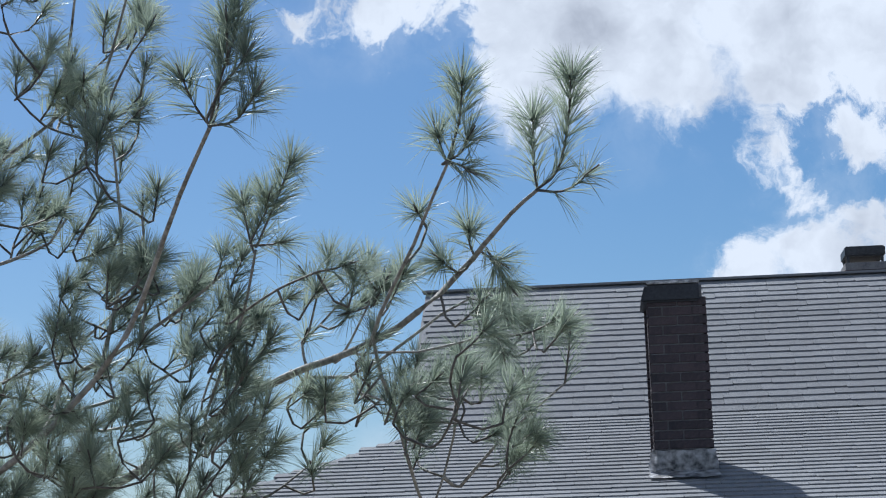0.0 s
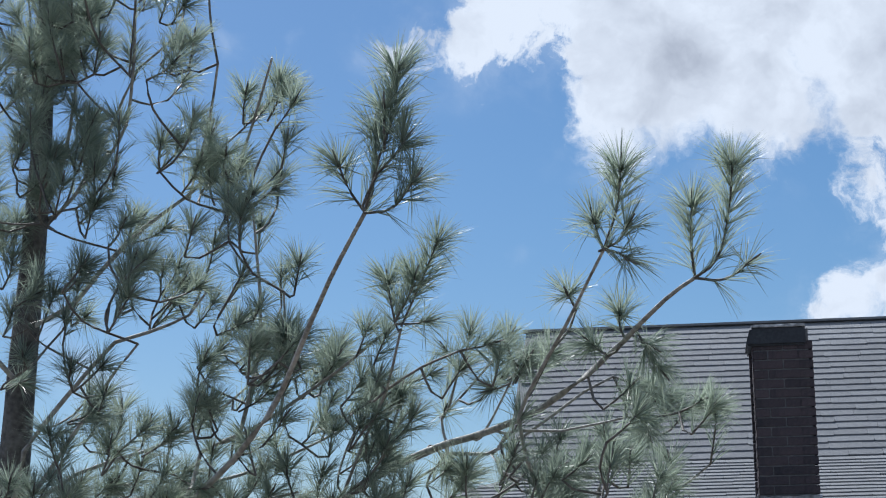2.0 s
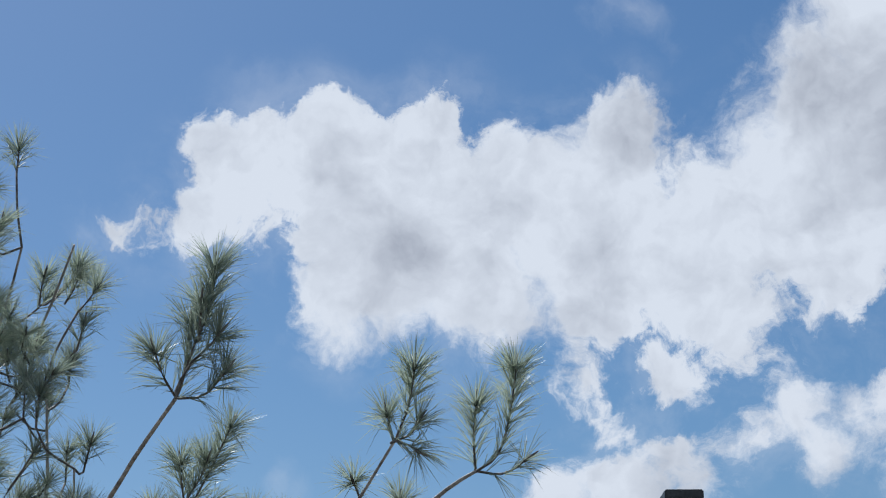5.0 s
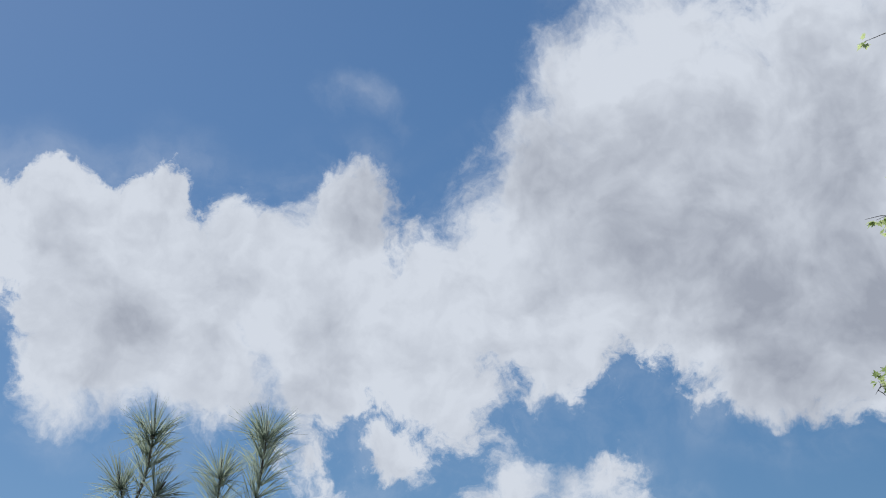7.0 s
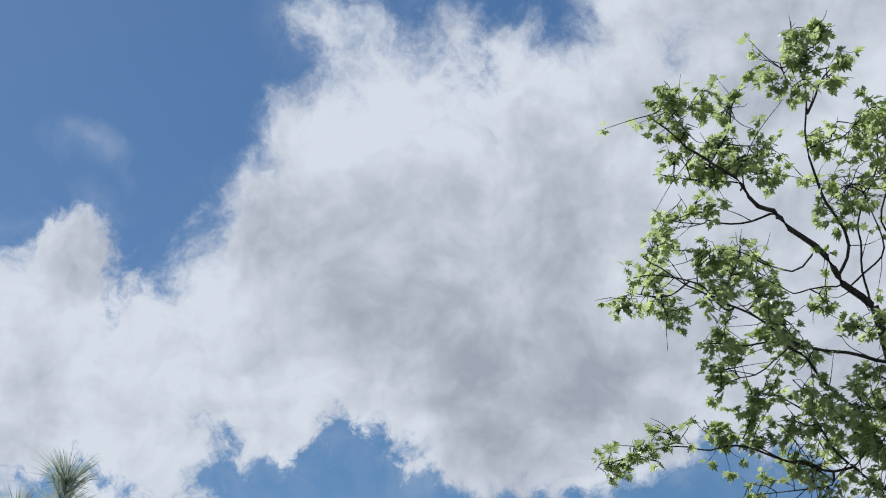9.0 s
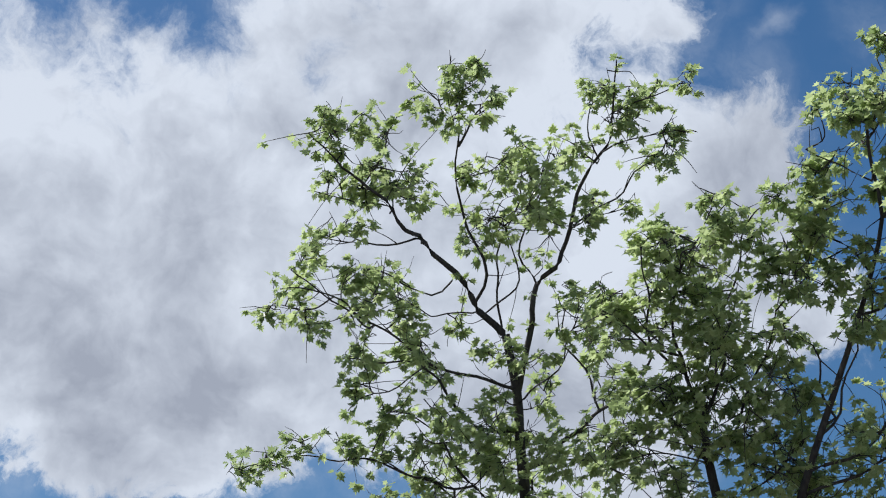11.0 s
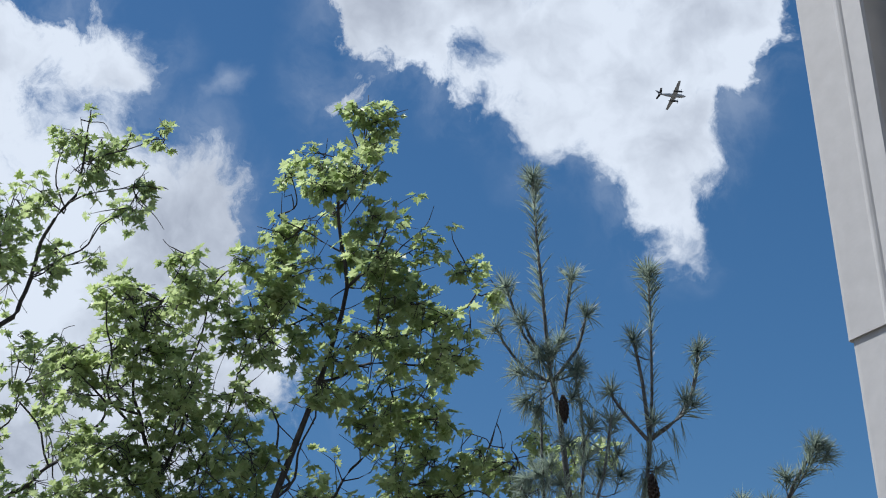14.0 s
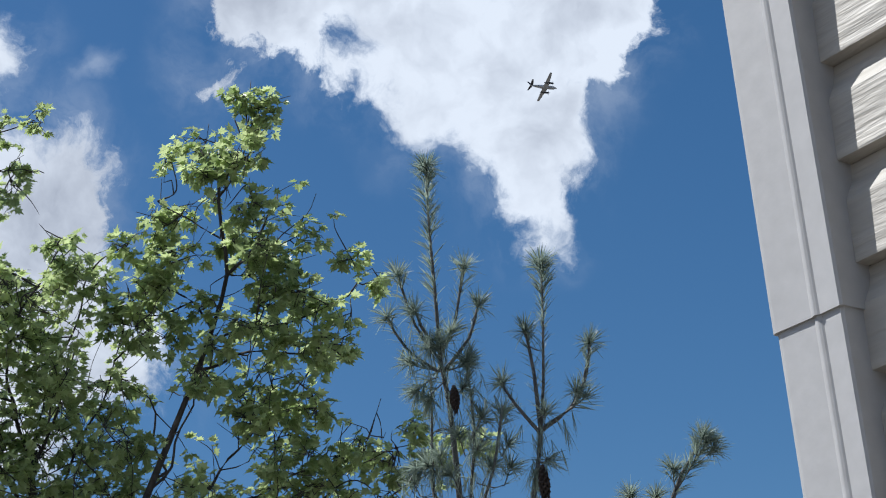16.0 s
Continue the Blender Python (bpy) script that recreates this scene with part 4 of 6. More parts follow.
spray((-1.37, 2.93, 3.85), (0.00, 0.00, 0.00), 1)
spray((-1.19, 2.61, 3.90), (0.00, 0.00, 0.00), 1)
spray((-1.28, 2.80, 3.86), (0.02, 0.04, 0.01), 2)
spray((-1.23, 2.58, 3.92), (0.00, 0.00, 0.00), 1)
spray((-1.28, 2.88, 3.92), (0.04, 0.06, 0.01), 2)
spray((-1.19, 2.75, 3.82), (0.00, 0.00, 0.00), 1)
spray((-1.37, 2.83, 3.91), (0.00, 0.00, 0.00), 1)
spray((-1.08, 2.72, 3.91), (0.00, 0.00, 0.00), 1)
spray((-1.22, 2.91, 3.96), (0.00, 0.00, 0.00), 1)
spray((-1.10, 2.61, 3.92), (0.02, 0.01, 0.01), 2)
spray((-1.20, 2.91, 3.94), (0.02, 0.02, 0.02), 3)
spray((-1.51, 2.73, 3.95), (0.00, 0.00, 0.00), 1)
spray((-1.54, 2.91, 3.93), (0.06, 0.02, 0.01), 3)
spray((-1.41, 2.74, 3.93), (0.00, 0.00, 0.00), 1)
spray((-1.57, 2.81, 3.93), (0.05, 0.04, 0.04), 11)
spray((-1.14, 2.83, 3.87), (0.00, 0.00, 0.00), 1)
spray((-1.07, 2.71, 3.85), (0.04, 0.06, 0.02), 6)
spray((-1.36, 2.77, 3.86), (0.00, 0.02, 0.03), 2)
spray((-1.26, 2.62, 3.85), (0.05, 0.03, 0.02), 3)
spray((-1.32, 2.93, 3.88), (0.00, 0.00, 0.00), 1)
spray((-1.28, 2.72, 3.84), (0.00, 0.03, 0.00), 2)
spray((-1.50, 2.95, 3.84), (0.01, 0.03, 0.00), 2)
spray((-1.44, 2.76, 3.86), (0.03, 0.04, 0.03), 4)
spray((-1.49, 2.93, 3.88), (0.02, 0.02, 0.02), 2)
spray((-1.32, 2.93, 3.84), (0.00, 0.00, 0.00), 1)
spray((-1.21, 2.73, 3.80), (0.06, 0.07, 0.02), 4)
spray((-1.24, 2.96, 3.86), (0.02, 0.05, 0.01), 2)
spray((-1.60, 2.71, 3.90), (0.00, 0.00, 0.00), 1)
spray((-1.78, 2.92, 3.93), (0.00, 0.00, 0.00), 1)
spray((-1.61, 2.68, 3.87), (0.05, 0.03, 0.03), 4)
spray((-1.71, 2.82, 3.86), (0.04, 0.04, 0.01), 2)
spray((-1.00, 2.61, 3.90), (0.00, 0.00, 0.00), 1)
spray((-1.05, 2.81, 3.93), (0.00, 0.00, 0.00), 1)
spray((-0.98, 2.61, 3.89), (0.00, 0.00, 0.00), 1)
spray((-1.06, 2.87, 3.93), (0.00, 0.00, 0.00), 1)
spray((-0.99, 2.62, 3.89), (0.00, 0.00, 0.00), 1)
spray((-0.94, 2.79, 3.92), (0.02, 0.06, 0.01), 2)
spray((-0.96, 2.70, 3.91), (0.02, 0.05, 0.03), 3)
spray((-0.57, 2.47, 4.02), (0.00, 0.00, 0.00), 1)
spray((-0.60, 2.80, 4.10), (0.00, 0.00, 0.00), 1)
spray((-0.57, 2.52, 4.04), (0.01, 0.04, 0.01), 3)
spray((-0.59, 2.83, 4.04), (0.01, 0.00, 0.02), 2)
spray((-0.63, 2.54, 3.97), (0.08, 0.02, 0.03), 8)
spray((-0.72, 2.70, 3.94), (0.00, 0.00, 0.00), 1)
spray((-0.77, 2.92, 3.95), (0.00, 0.00, 0.00), 1)
spray((-0.63, 2.76, 3.91), (0.02, 0.05, 0.02), 3)
spray((-0.70, 2.91, 3.94), (0.00, 0.00, 0.00), 1)
spray((-0.59, 2.71, 3.92), (0.04, 0.08, 0.02), 6)
spray((-0.67, 2.94, 3.95), (0.00, 0.00, 0.00), 1)
spray((-0.75, 2.79, 4.02), (0.01, 0.08, 0.02), 5)
spray((-0.52, 2.69, 4.07), (0.04, 0.07, 0.02), 3)
spray((-0.53, 2.93, 4.10), (0.00, 0.00, 0.00), 1)
spray((-0.78, 2.66, 4.14), (0.04, 0.07, 0.02), 7)
spray((-0.85, 2.82, 4.16), (0.01, 0.06, 0.00), 2)
spray((-0.78, 2.56, 4.08), (0.00, 0.00, 0.00), 1)
spray((-1.66, 2.78, 4.85), (0.00, 0.00, 0.00), 1)
spray((-1.52, 2.62, 4.84), (0.04, 0.06, 0.05), 7)
spray((-1.35, 2.51, 4.83), (0.00, 0.00, 0.00), 1)
spray((-1.41, 2.55, 4.87), (0.03, 0.04, 0.04), 4)
spray((-1.42, 2.77, 4.92), (0.00, 0.00, 0.00), 1)
spray((-1.48, 2.50, 4.89), (0.03, 0.01, 0.04), 3)
spray((-1.58, 2.66, 4.97), (0.04, 0.06, 0.02), 3)
spray((-1.41, 2.47, 4.88), (0.00, 0.00, 0.00), 1)
spray((-1.48, 2.73, 4.92), (0.05, 0.02, 0.01), 2)
spray((-1.36, 2.45, 4.74), (0.00, 0.00, 0.00), 1)
spray((-1.44, 2.67, 4.84), (0.00, 0.00, 0.00), 1)
spray((-1.32, 2.58, 4.77), (0.00, 0.00, 0.00), 1)
spray((-1.51, 2.73, 4.78), (0.05, 0.05, 0.04), 8)
spray((-1.51, 2.49, 4.79), (0.05, 0.04, 0.02), 4)
spray((-1.65, 2.68, 4.89), (0.02, 0.06, 0.02), 4)
spray((-1.47, 2.46, 4.95), (0.01, 0.03, 0.00), 2)
spray((-1.54, 2.71, 5.08), (0.02, 0.00, 0.02), 2)
spray((-1.42, 2.40, 4.96), (0.00, 0.00, 0.00), 1)
spray((-1.52, 2.66, 5.01), (0.01, 0.03, 0.02), 2)
spray((-1.62, 2.69, 4.46), (0.05, 0.05, 0.03), 7)
spray((-1.46, 2.57, 4.69), (0.00, 0.00, 0.00), 1)
spray((-1.59, 2.72, 4.78), (0.02, 0.03, 0.02), 3)
spray((-1.47, 2.56, 4.67), (0.00, 0.00, 0.00), 1)
spray((-1.56, 2.73, 4.79), (0.01, 0.03, 0.00), 2)
spray((-1.62, 2.66, 4.67), (0.03, 0.03, 0.03), 4)
spray((-1.56, 2.50, 4.65), (0.00, 0.00, 0.00), 1)
spray((-1.60, 2.72, 4.68), (0.00, 0.01, 0.02), 2)
spray((-1.51, 2.49, 4.61), (0.00, 0.00, 0.00), 1)
spray((-1.60, 2.66, 4.62), (0.00, 0.00, 0.00), 1)
spray((-1.51, 2.57, 4.50), (0.00, 0.00, 0.00), 1)
spray((-1.56, 2.66, 4.55), (0.02, 0.08, 0.02), 5)
spray((-1.45, 2.69, 4.46), (0.02, 0.06, 0.00), 2)
spray((-1.51, 2.88, 4.47), (0.00, 0.00, 0.00), 1)
spray((-1.43, 2.61, 4.43), (0.03, 0.04, 0.01), 3)
spray((-1.23, 2.55, 4.46), (0.04, 0.05, 0.03), 4)
spray((-1.36, 2.80, 4.57), (0.00, 0.00, 0.00), 1)
spray((-1.22, 2.79, 4.15), (0.04, 0.07, 0.01), 6)
spray((-1.58, 2.66, 4.71), (0.05, 0.05, 0.03), 5)
spray((-1.51, 2.48, 4.71), (0.02, 0.02, 0.00), 2)
spray((-1.59, 2.79, 4.77), (0.00, 0.00, 0.00), 1)
spray((-1.63, 2.60, 4.76), (0.00, 0.00, 0.00), 1)
spray((-1.51, 2.50, 4.62), (0.00, 0.00, 0.01), 2)
spray((-1.68, 2.78, 4.70), (0.00, 0.00, 0.00), 1)
spray((-1.59, 2.64, 4.63), (0.05, 0.05, 0.04), 6)
spray((-1.45, 2.51, 4.66), (0.00, 0.00, 0.00), 1)
spray((-1.61, 2.77, 4.75), (0.00, 0.04, 0.00), 2)
spray((-1.50, 2.67, 4.64), (0.01, 0.01, 0.00), 2)
spray((-1.65, 2.81, 4.71), (0.00, 0.00, 0.00), 1)
spray((-1.53, 2.66, 4.70), (0.00, 0.00, 0.00), 1)
spray((-1.68, 2.78, 4.65), (0.01, 0.03, 0.05), 3)
spray((-1.56, 2.64, 4.50), (0.05, 0.06, 0.04), 8)
spray((-1.59, 2.81, 4.51), (0.00, 0.00, 0.00), 1)
spray((-1.43, 2.58, 4.41), (0.00, 0.00, 0.00), 1)
spray((-1.58, 2.83, 4.51), (0.00, 0.00, 0.00), 1)
spray((-1.48, 2.53, 4.46), (0.02, 0.02, 0.00), 2)
spray((-1.58, 2.66, 4.45), (0.00, 0.00, 0.00), 1)
spray((-1.43, 2.58, 4.53), (0.01, 0.03, 0.01), 3)
spray((-1.49, 2.71, 4.59), (0.00, 0.00, 0.00), 1)
spray((-1.48, 2.63, 4.55), (0.03, 0.05, 0.04), 3)
spray((-1.69, 2.79, 4.41), (0.03, 0.03, 0.03), 4)
spray((-1.60, 2.68, 4.33), (0.00, 0.00, 0.00), 1)
spray((-1.69, 2.79, 4.45), (0.01, 0.04, 0.02), 2)
spray((-1.32, 2.76, 4.48), (0.00, 0.00, 0.00), 1)
spray((-1.27, 2.52, 4.47), (0.01, 0.04, 0.01), 2)
spray((-1.28, 2.59, 4.48), (0.06, 0.06, 0.02), 8)
spray((-1.27, 2.78, 4.58), (0.00, 0.00, 0.00), 1)
spray((-1.22, 2.61, 4.49), (0.04, 0.07, 0.05), 3)
spray((-1.13, 2.49, 4.39), (0.00, 0.02, 0.02), 2)
spray((-1.20, 2.75, 4.45), (0.00, 0.00, 0.00), 1)
spray((-1.19, 2.53, 4.38), (0.03, 0.05, 0.04), 3)
spray((-1.25, 2.70, 4.39), (0.04, 0.02, 0.02), 4)
spray((-1.39, 2.74, 4.38), (0.02, 0.03, 0.02), 2)
spray((-1.35, 2.55, 4.30), (0.05, 0.06, 0.03), 8)
spray((-1.44, 2.70, 4.31), (0.03, 0.03, 0.01), 2)
spray((-1.32, 2.48, 4.29), (0.00, 0.00, 0.00), 1)
spray((-1.34, 2.69, 4.30), (0.05, 0.01, 0.00), 2)
spray((-1.37, 2.81, 4.34), (0.01, 0.04, 0.02), 4)
spray((-1.28, 2.77, 4.28), (0.06, 0.06, 0.02), 3)
spray((-1.12, 2.60, 4.20), (0.00, 0.00, 0.00), 1)
spray((-1.19, 2.83, 4.27), (0.00, 0.00, 0.00), 1)
spray((-1.16, 2.60, 4.24), (0.04, 0.04, 0.05), 7)
spray((-1.22, 2.79, 4.37), (0.00, 0.00, 0.00), 1)
spray((-1.18, 2.54, 4.28), (0.00, 0.00, 0.00), 1)
spray((-1.06, 2.58, 4.17), (0.00, 0.00, 0.00), 1)
spray((-1.16, 2.67, 4.20), (0.04, 0.07, 0.03), 7)
spray((-1.25, 2.76, 4.21), (0.04, 0.05, 0.02), 4)
spray((-1.57, 2.68, 4.20), (0.00, 0.00, 0.00), 1)
spray((-1.56, 2.84, 4.26), (0.00, 0.00, 0.00), 1)
spray((-1.51, 2.64, 4.21), (0.02, 0.01, 0.01), 3)
spray((-1.59, 2.88, 4.21), (0.00, 0.00, 0.00), 1)
spray((-1.31, 2.60, 4.10), (0.04, 0.05, 0.04), 3)
spray((-1.40, 2.84, 4.15), (0.01, 0.03, 0.00), 2)
spray((-1.31, 2.68, 4.08), (0.02, 0.04, 0.01), 2)
spray((-1.52, 2.88, 4.11), (0.01, 0.06, 0.00), 2)
spray((-1.47, 2.78, 4.01), (0.05, 0.08, 0.02), 7)
spray((-1.48, 2.58, 4.06), (0.00, 0.00, 0.00), 1)
spray((-1.61, 2.91, 4.11), (0.00, 0.00, 0.00), 1)
spray((-1.54, 2.67, 4.07), (0.00, 0.00, 0.00), 1)
spray((-1.54, 2.84, 4.09), (0.00, 0.00, 0.00), 1)
spray((-1.45, 2.60, 4.03), (0.00, 0.00, 0.00), 1)
spray((-1.57, 2.83, 4.09), (0.00, 0.00, 0.01), 2)
spray((-1.31, 2.78, 4.01), (0.00, 0.00, 0.00), 1)
spray((-1.31, 2.73, 4.09), (0.03, 0.07, 0.01), 6)
spray((-1.19, 2.58, 4.04), (0.00, 0.00, 0.00), 1)
spray((-1.24, 2.80, 4.05), (0.01, 0.03, 0.00), 2)
spray((-1.14, 2.62, 4.02), (0.00, 0.00, 0.00), 1)
spray((-1.27, 2.91, 4.03), (0.06, 0.04, 0.02), 3)
spray((-1.10, 2.75, 4.09), (0.00, 0.00, 0.00), 1)
spray((-1.08, 2.66, 4.13), (0.03, 0.05, 0.02), 4)
spray((-1.13, 2.79, 4.21), (0.05, 0.03, 0.04), 3)
spray((-1.04, 2.59, 4.17), (0.05, 0.02, 0.01), 2)
spray((-1.07, 2.70, 4.20), (0.05, 0.01, 0.03), 2)
spray((-0.97, 2.57, 4.15), (0.00, 0.00, 0.00), 1)
spray((-1.11, 2.83, 4.18), (0.00, 0.00, 0.00), 1)
spray((-0.99, 2.64, 4.12), (0.02, 0.06, 0.03), 7)
spray((-1.30, 2.79, 3.96), (0.06, 0.06, 0.02), 4)
spray((-1.39, 2.92, 4.02), (0.00, 0.00, 0.00), 1)
spray((-1.22, 2.81, 3.98), (0.00, 0.00, 0.00), 1)
spray((-1.22, 2.63, 3.94), (0.03, 0.01, 0.01), 2)
spray((-1.37, 2.85, 4.03), (0.05, 0.02, 0.01), 2)
spray((-1.29, 2.64, 3.95), (0.01, 0.06, 0.01), 2)
spray((-1.39, 2.75, 4.01), (0.00, 0.00, 0.00), 1)
spray((-1.28, 2.57, 3.95), (0.00, 0.00, 0.00), 1)
spray((-1.57, 2.73, 3.99), (0.01, 0.04, 0.03), 5)
spray((-1.66, 2.87, 4.01), (0.00, 0.00, 0.00), 1)
spray((-1.53, 2.74, 3.95), (0.00, 0.00, 0.00), 1)
spray((-1.10, 2.49, 4.53), (0.00, 0.00, 0.00), 1)
spray((-1.16, 2.67, 4.61), (0.03, 0.05, 0.02), 5)
spray((-1.21, 2.41, 4.55), (0.00, 0.00, 0.00), 1)
spray((-1.34, 2.72, 4.63), (0.00, 0.00, 0.00), 1)
spray((-1.22, 2.51, 4.59), (0.02, 0.02, 0.03), 2)
spray((-1.49, 2.75, 4.76), (0.04, 0.01, 0.00), 2)
spray((-1.43, 2.65, 4.71), (0.02, 0.06, 0.03), 4)
spray((-0.97, 2.65, 4.10), (0.02, 0.01, 0.02), 2)
spray((-1.06, 2.83, 4.13), (0.00, 0.00, 0.00), 1)
spray((-0.99, 2.64, 4.04), (0.06, 0.02, 0.02), 4)
spray((-1.16, 2.94, 4.08), (0.00, 0.00, 0.00), 1)
spray((-1.15, 2.74, 4.05), (0.04, 0.07, 0.04), 3)
spray((-1.03, 2.66, 3.97), (0.00, 0.00, 0.00), 1)
spray((-1.39, 2.69, 4.75), (0.00, 0.00, 0.00), 1)
spray((-1.25, 2.51, 4.65), (0.00, 0.00, 0.00), 1)
spray((-1.33, 2.68, 4.75), (0.04, 0.06, 0.03), 3)
spray((-1.15, 2.91, 4.05), (0.00, 0.00, 0.00), 1)
spray((-0.94, 2.65, 3.94), (0.00, 0.00, 0.00), 1)
spray((-1.08, 2.68, 4.00), (0.05, 0.06, 0.01), 2)
spray((-1.07, 2.93, 4.09), (0.00, 0.00, 0.00), 1)
spray((-1.01, 2.76, 3.97), (0.04, 0.08, 0.01), 5)
spray((-0.90, 2.93, 3.99), (0.00, 0.00, 0.00), 1)
spray((-0.88, 2.73, 3.97), (0.00, 0.00, 0.00), 1)
spray((-0.91, 2.84, 3.99), (0.01, 0.06, 0.01), 3)
spray((-0.75, 2.69, 3.93), (0.00, 0.00, 0.00), 1)
spray((-0.81, 2.83, 3.96), (0.02, 0.06, 0.02), 3)
spray((-0.75, 2.66, 3.95), (0.00, 0.00, 0.00), 1)
spray((-1.65, 2.72, 4.28), (0.00, 0.00, 0.00), 1)
spray((-1.73, 2.92, 4.31), (0.00, 0.00, 0.00), 1)
spray((-1.57, 2.69, 4.29), (0.03, 0.03, 0.03), 4)
spray((-1.42, 2.64, 4.17), (0.00, 0.00, 0.00), 1)
spray((-1.58, 2.77, 4.18), (0.00, 0.00, 0.00), 1)
spray((-1.43, 2.64, 4.14), (0.02, 0.05, 0.01), 3)
tree.done()

# young pines with open whorls
Pine.needle, Pine.thick, Pine.rich, Pine.burst, Pine.bristly = 0.07, 0.0009, 1.2, 78, 4
tree = Pine("pine_tree", "young slim pine with open whorls of bare shoots", PINE_BARK, "young pines")
tree.trunk([(3.021, 3.755, 4.396), (2.967, 3.691, 4.769), (2.903, 3.628, 5.068), (2.856, 3.585, 5.231), (2.808, 3.556, 5.347), (2.763, 3.507, 5.491), (2.708, 3.451, 5.648), (2.648, 3.382, 5.822)], 0.017, 0.0022)
bough, shoot = tree.bough, tree.shoot
tree.bristle(tree.lines[-8:], 0.2)
bough([(2.781, 3.526, 5.334), (2.712, 3.543, 5.427), (2.643, 3.529, 5.577)], 0.005, 0.003)
bough([(2.780, 3.540, 5.305), (2.705, 3.578, 5.370), (2.641, 3.589, 5.463)], 0.006, 0.003)
bough([(2.778, 3.521, 5.348), (2.792, 3.467, 5.433), (2.779, 3.396, 5.591)], 0.005, 0.003)
bough([(2.791, 3.530, 5.303), (2.829, 3.455, 5.386), (2.830, 3.403, 5.486)], 0.006, 0.003)
bough([(2.764, 3.527, 5.364), (2.724, 3.533, 5.426), (2.696, 3.529, 5.486)], 0.006, 0.003)
bough([(2.894, 3.571, 4.972), (2.877, 3.517, 5.149), (2.833, 3.480, 5.328)], 0.006, 0.003)
bough([(2.819, 3.638, 4.980), (2.786, 3.586, 5.188), (2.768, 3.557, 5.292)], 0.006, 0.003)
bough([(2.847, 3.509, 4.872), (2.864, 3.441, 5.013), (2.859, 3.380, 5.171)], 0.006, 0.003)
shoot([(2.744, 3.487, 5.481), (2.687, 3.428, 5.635), (2.612, 3.339, 5.848)], 0.8)
shoot([(2.671, 3.409, 5.744), (2.642, 3.376, 5.793), (2.614, 3.342, 5.841)], 0.9)
shoot([(2.675, 3.539, 5.503), (2.642, 3.520, 5.540), (2.613, 3.498, 5.577)], 0.9)
shoot([(2.665, 3.584, 5.432), (2.636, 3.572, 5.448), (2.607, 3.558, 5.471)], 0.9)
shoot([(2.790, 3.432, 5.505), (2.774, 3.399, 5.540), (2.752, 3.366, 5.583)], 0.9)
shoot([(2.827, 3.436, 5.429), (2.820, 3.402, 5.450), (2.802, 3.371, 5.486)], 0.9)
shoot([(2.716, 3.533, 5.441), (2.691, 3.519, 5.457), (2.668, 3.503, 5.472)], 0.9)
shoot([(2.782, 3.511, 5.362), (2.775, 3.471, 5.398), (2.761, 3.445, 5.420)], 0.8)
shoot([(2.769, 3.536, 5.335), (2.740, 3.523, 5.359), (2.710, 3.510, 5.383)], 0.8)
shoot([(2.782, 3.545, 5.290), (2.748, 3.556, 5.271), (2.707, 3.585, 5.225)], 1)
shoot([(2.786, 3.535, 5.304), (2.717, 3.562, 5.318), (2.670, 3.564, 5.344)], 1)
shoot([(2.791, 3.530, 5.303), (2.811, 3.481, 5.308), (2.820, 3.427, 5.342)], 1)
shoot([(2.796, 3.539, 5.274), (2.764, 3.555, 5.241), (2.746, 3.564, 5.192)], 1)
shoot([(2.794, 3.535, 5.289), (2.763, 3.503, 5.356), (2.737, 3.480, 5.394)], 1)
shoot([(2.843, 3.498, 5.269), (2.825, 3.468, 5.306), (2.805, 3.447, 5.329)], 0.9)
shoot([(2.876, 3.531, 5.120), (2.874, 3.489, 5.156), (2.867, 3.454, 5.186)], 0.9)
shoot([(2.870, 3.554, 5.077), (2.839, 3.538, 5.117), (2.809, 3.521, 5.156)], 0.9)
shoot([(2.933, 3.479, 5.113), (2.917, 3.443, 5.165), (2.898, 3.418, 5.196)], 0.9)
shoot([(2.944, 3.486, 5.068), (2.938, 3.453, 5.090), (2.927, 3.426, 5.113)], 0.9)
shoot([(2.829, 3.607, 5.037), (2.805, 3.586, 5.077), (2.776, 3.574, 5.102)], 0.9)
shoot([(2.913, 3.543, 4.998), (2.912, 3.501, 5.035), (2.906, 3.469, 5.058)], 0.9)
shoot([(2.871, 3.592, 4.974), (2.841, 3.576, 5.015), (2.801, 3.575, 5.041)], 0.9)
shoot([(2.959, 3.501, 4.993), (2.951, 3.464, 5.031), (2.940, 3.437, 5.054)], 0.9)
shoot([(2.810, 3.618, 5.054), (2.767, 3.629, 5.052), (2.735, 3.643, 5.019)], 0.9)
shoot([(2.825, 3.616, 5.023), (2.791, 3.609, 5.049), (2.746, 3.614, 5.069)], 0.9)
shoot([(2.885, 3.552, 5.046), (2.878, 3.515, 5.083), (2.855, 3.498, 5.108)], 0.9)
shoot([(2.789, 3.663, 4.983), (2.761, 3.651, 5.008), (2.739, 3.634, 5.033)], 0.9)
shoot([(2.824, 3.528, 5.242), (2.821, 3.501, 5.242), (2.817, 3.470, 5.256)], 0.9)
tree.fringe((2.755, 3.54, 5.36), (0.06, 0.05, 0.03), 34)
tree.fringe((2.84, 3.50, 5.20), (0.06, 0.06, 0.06), 34)
tree.fringe((2.83, 3.55, 5.06), (0.08, 0.08, 0.05), 44)
tree.cone((2.786, 3.488, 5.249), 0.07, 0.016)
tree.done()
tree = Pine("pine_tree", "young pine with forked leader and hanging cone", PINE_BARK, "young pines")
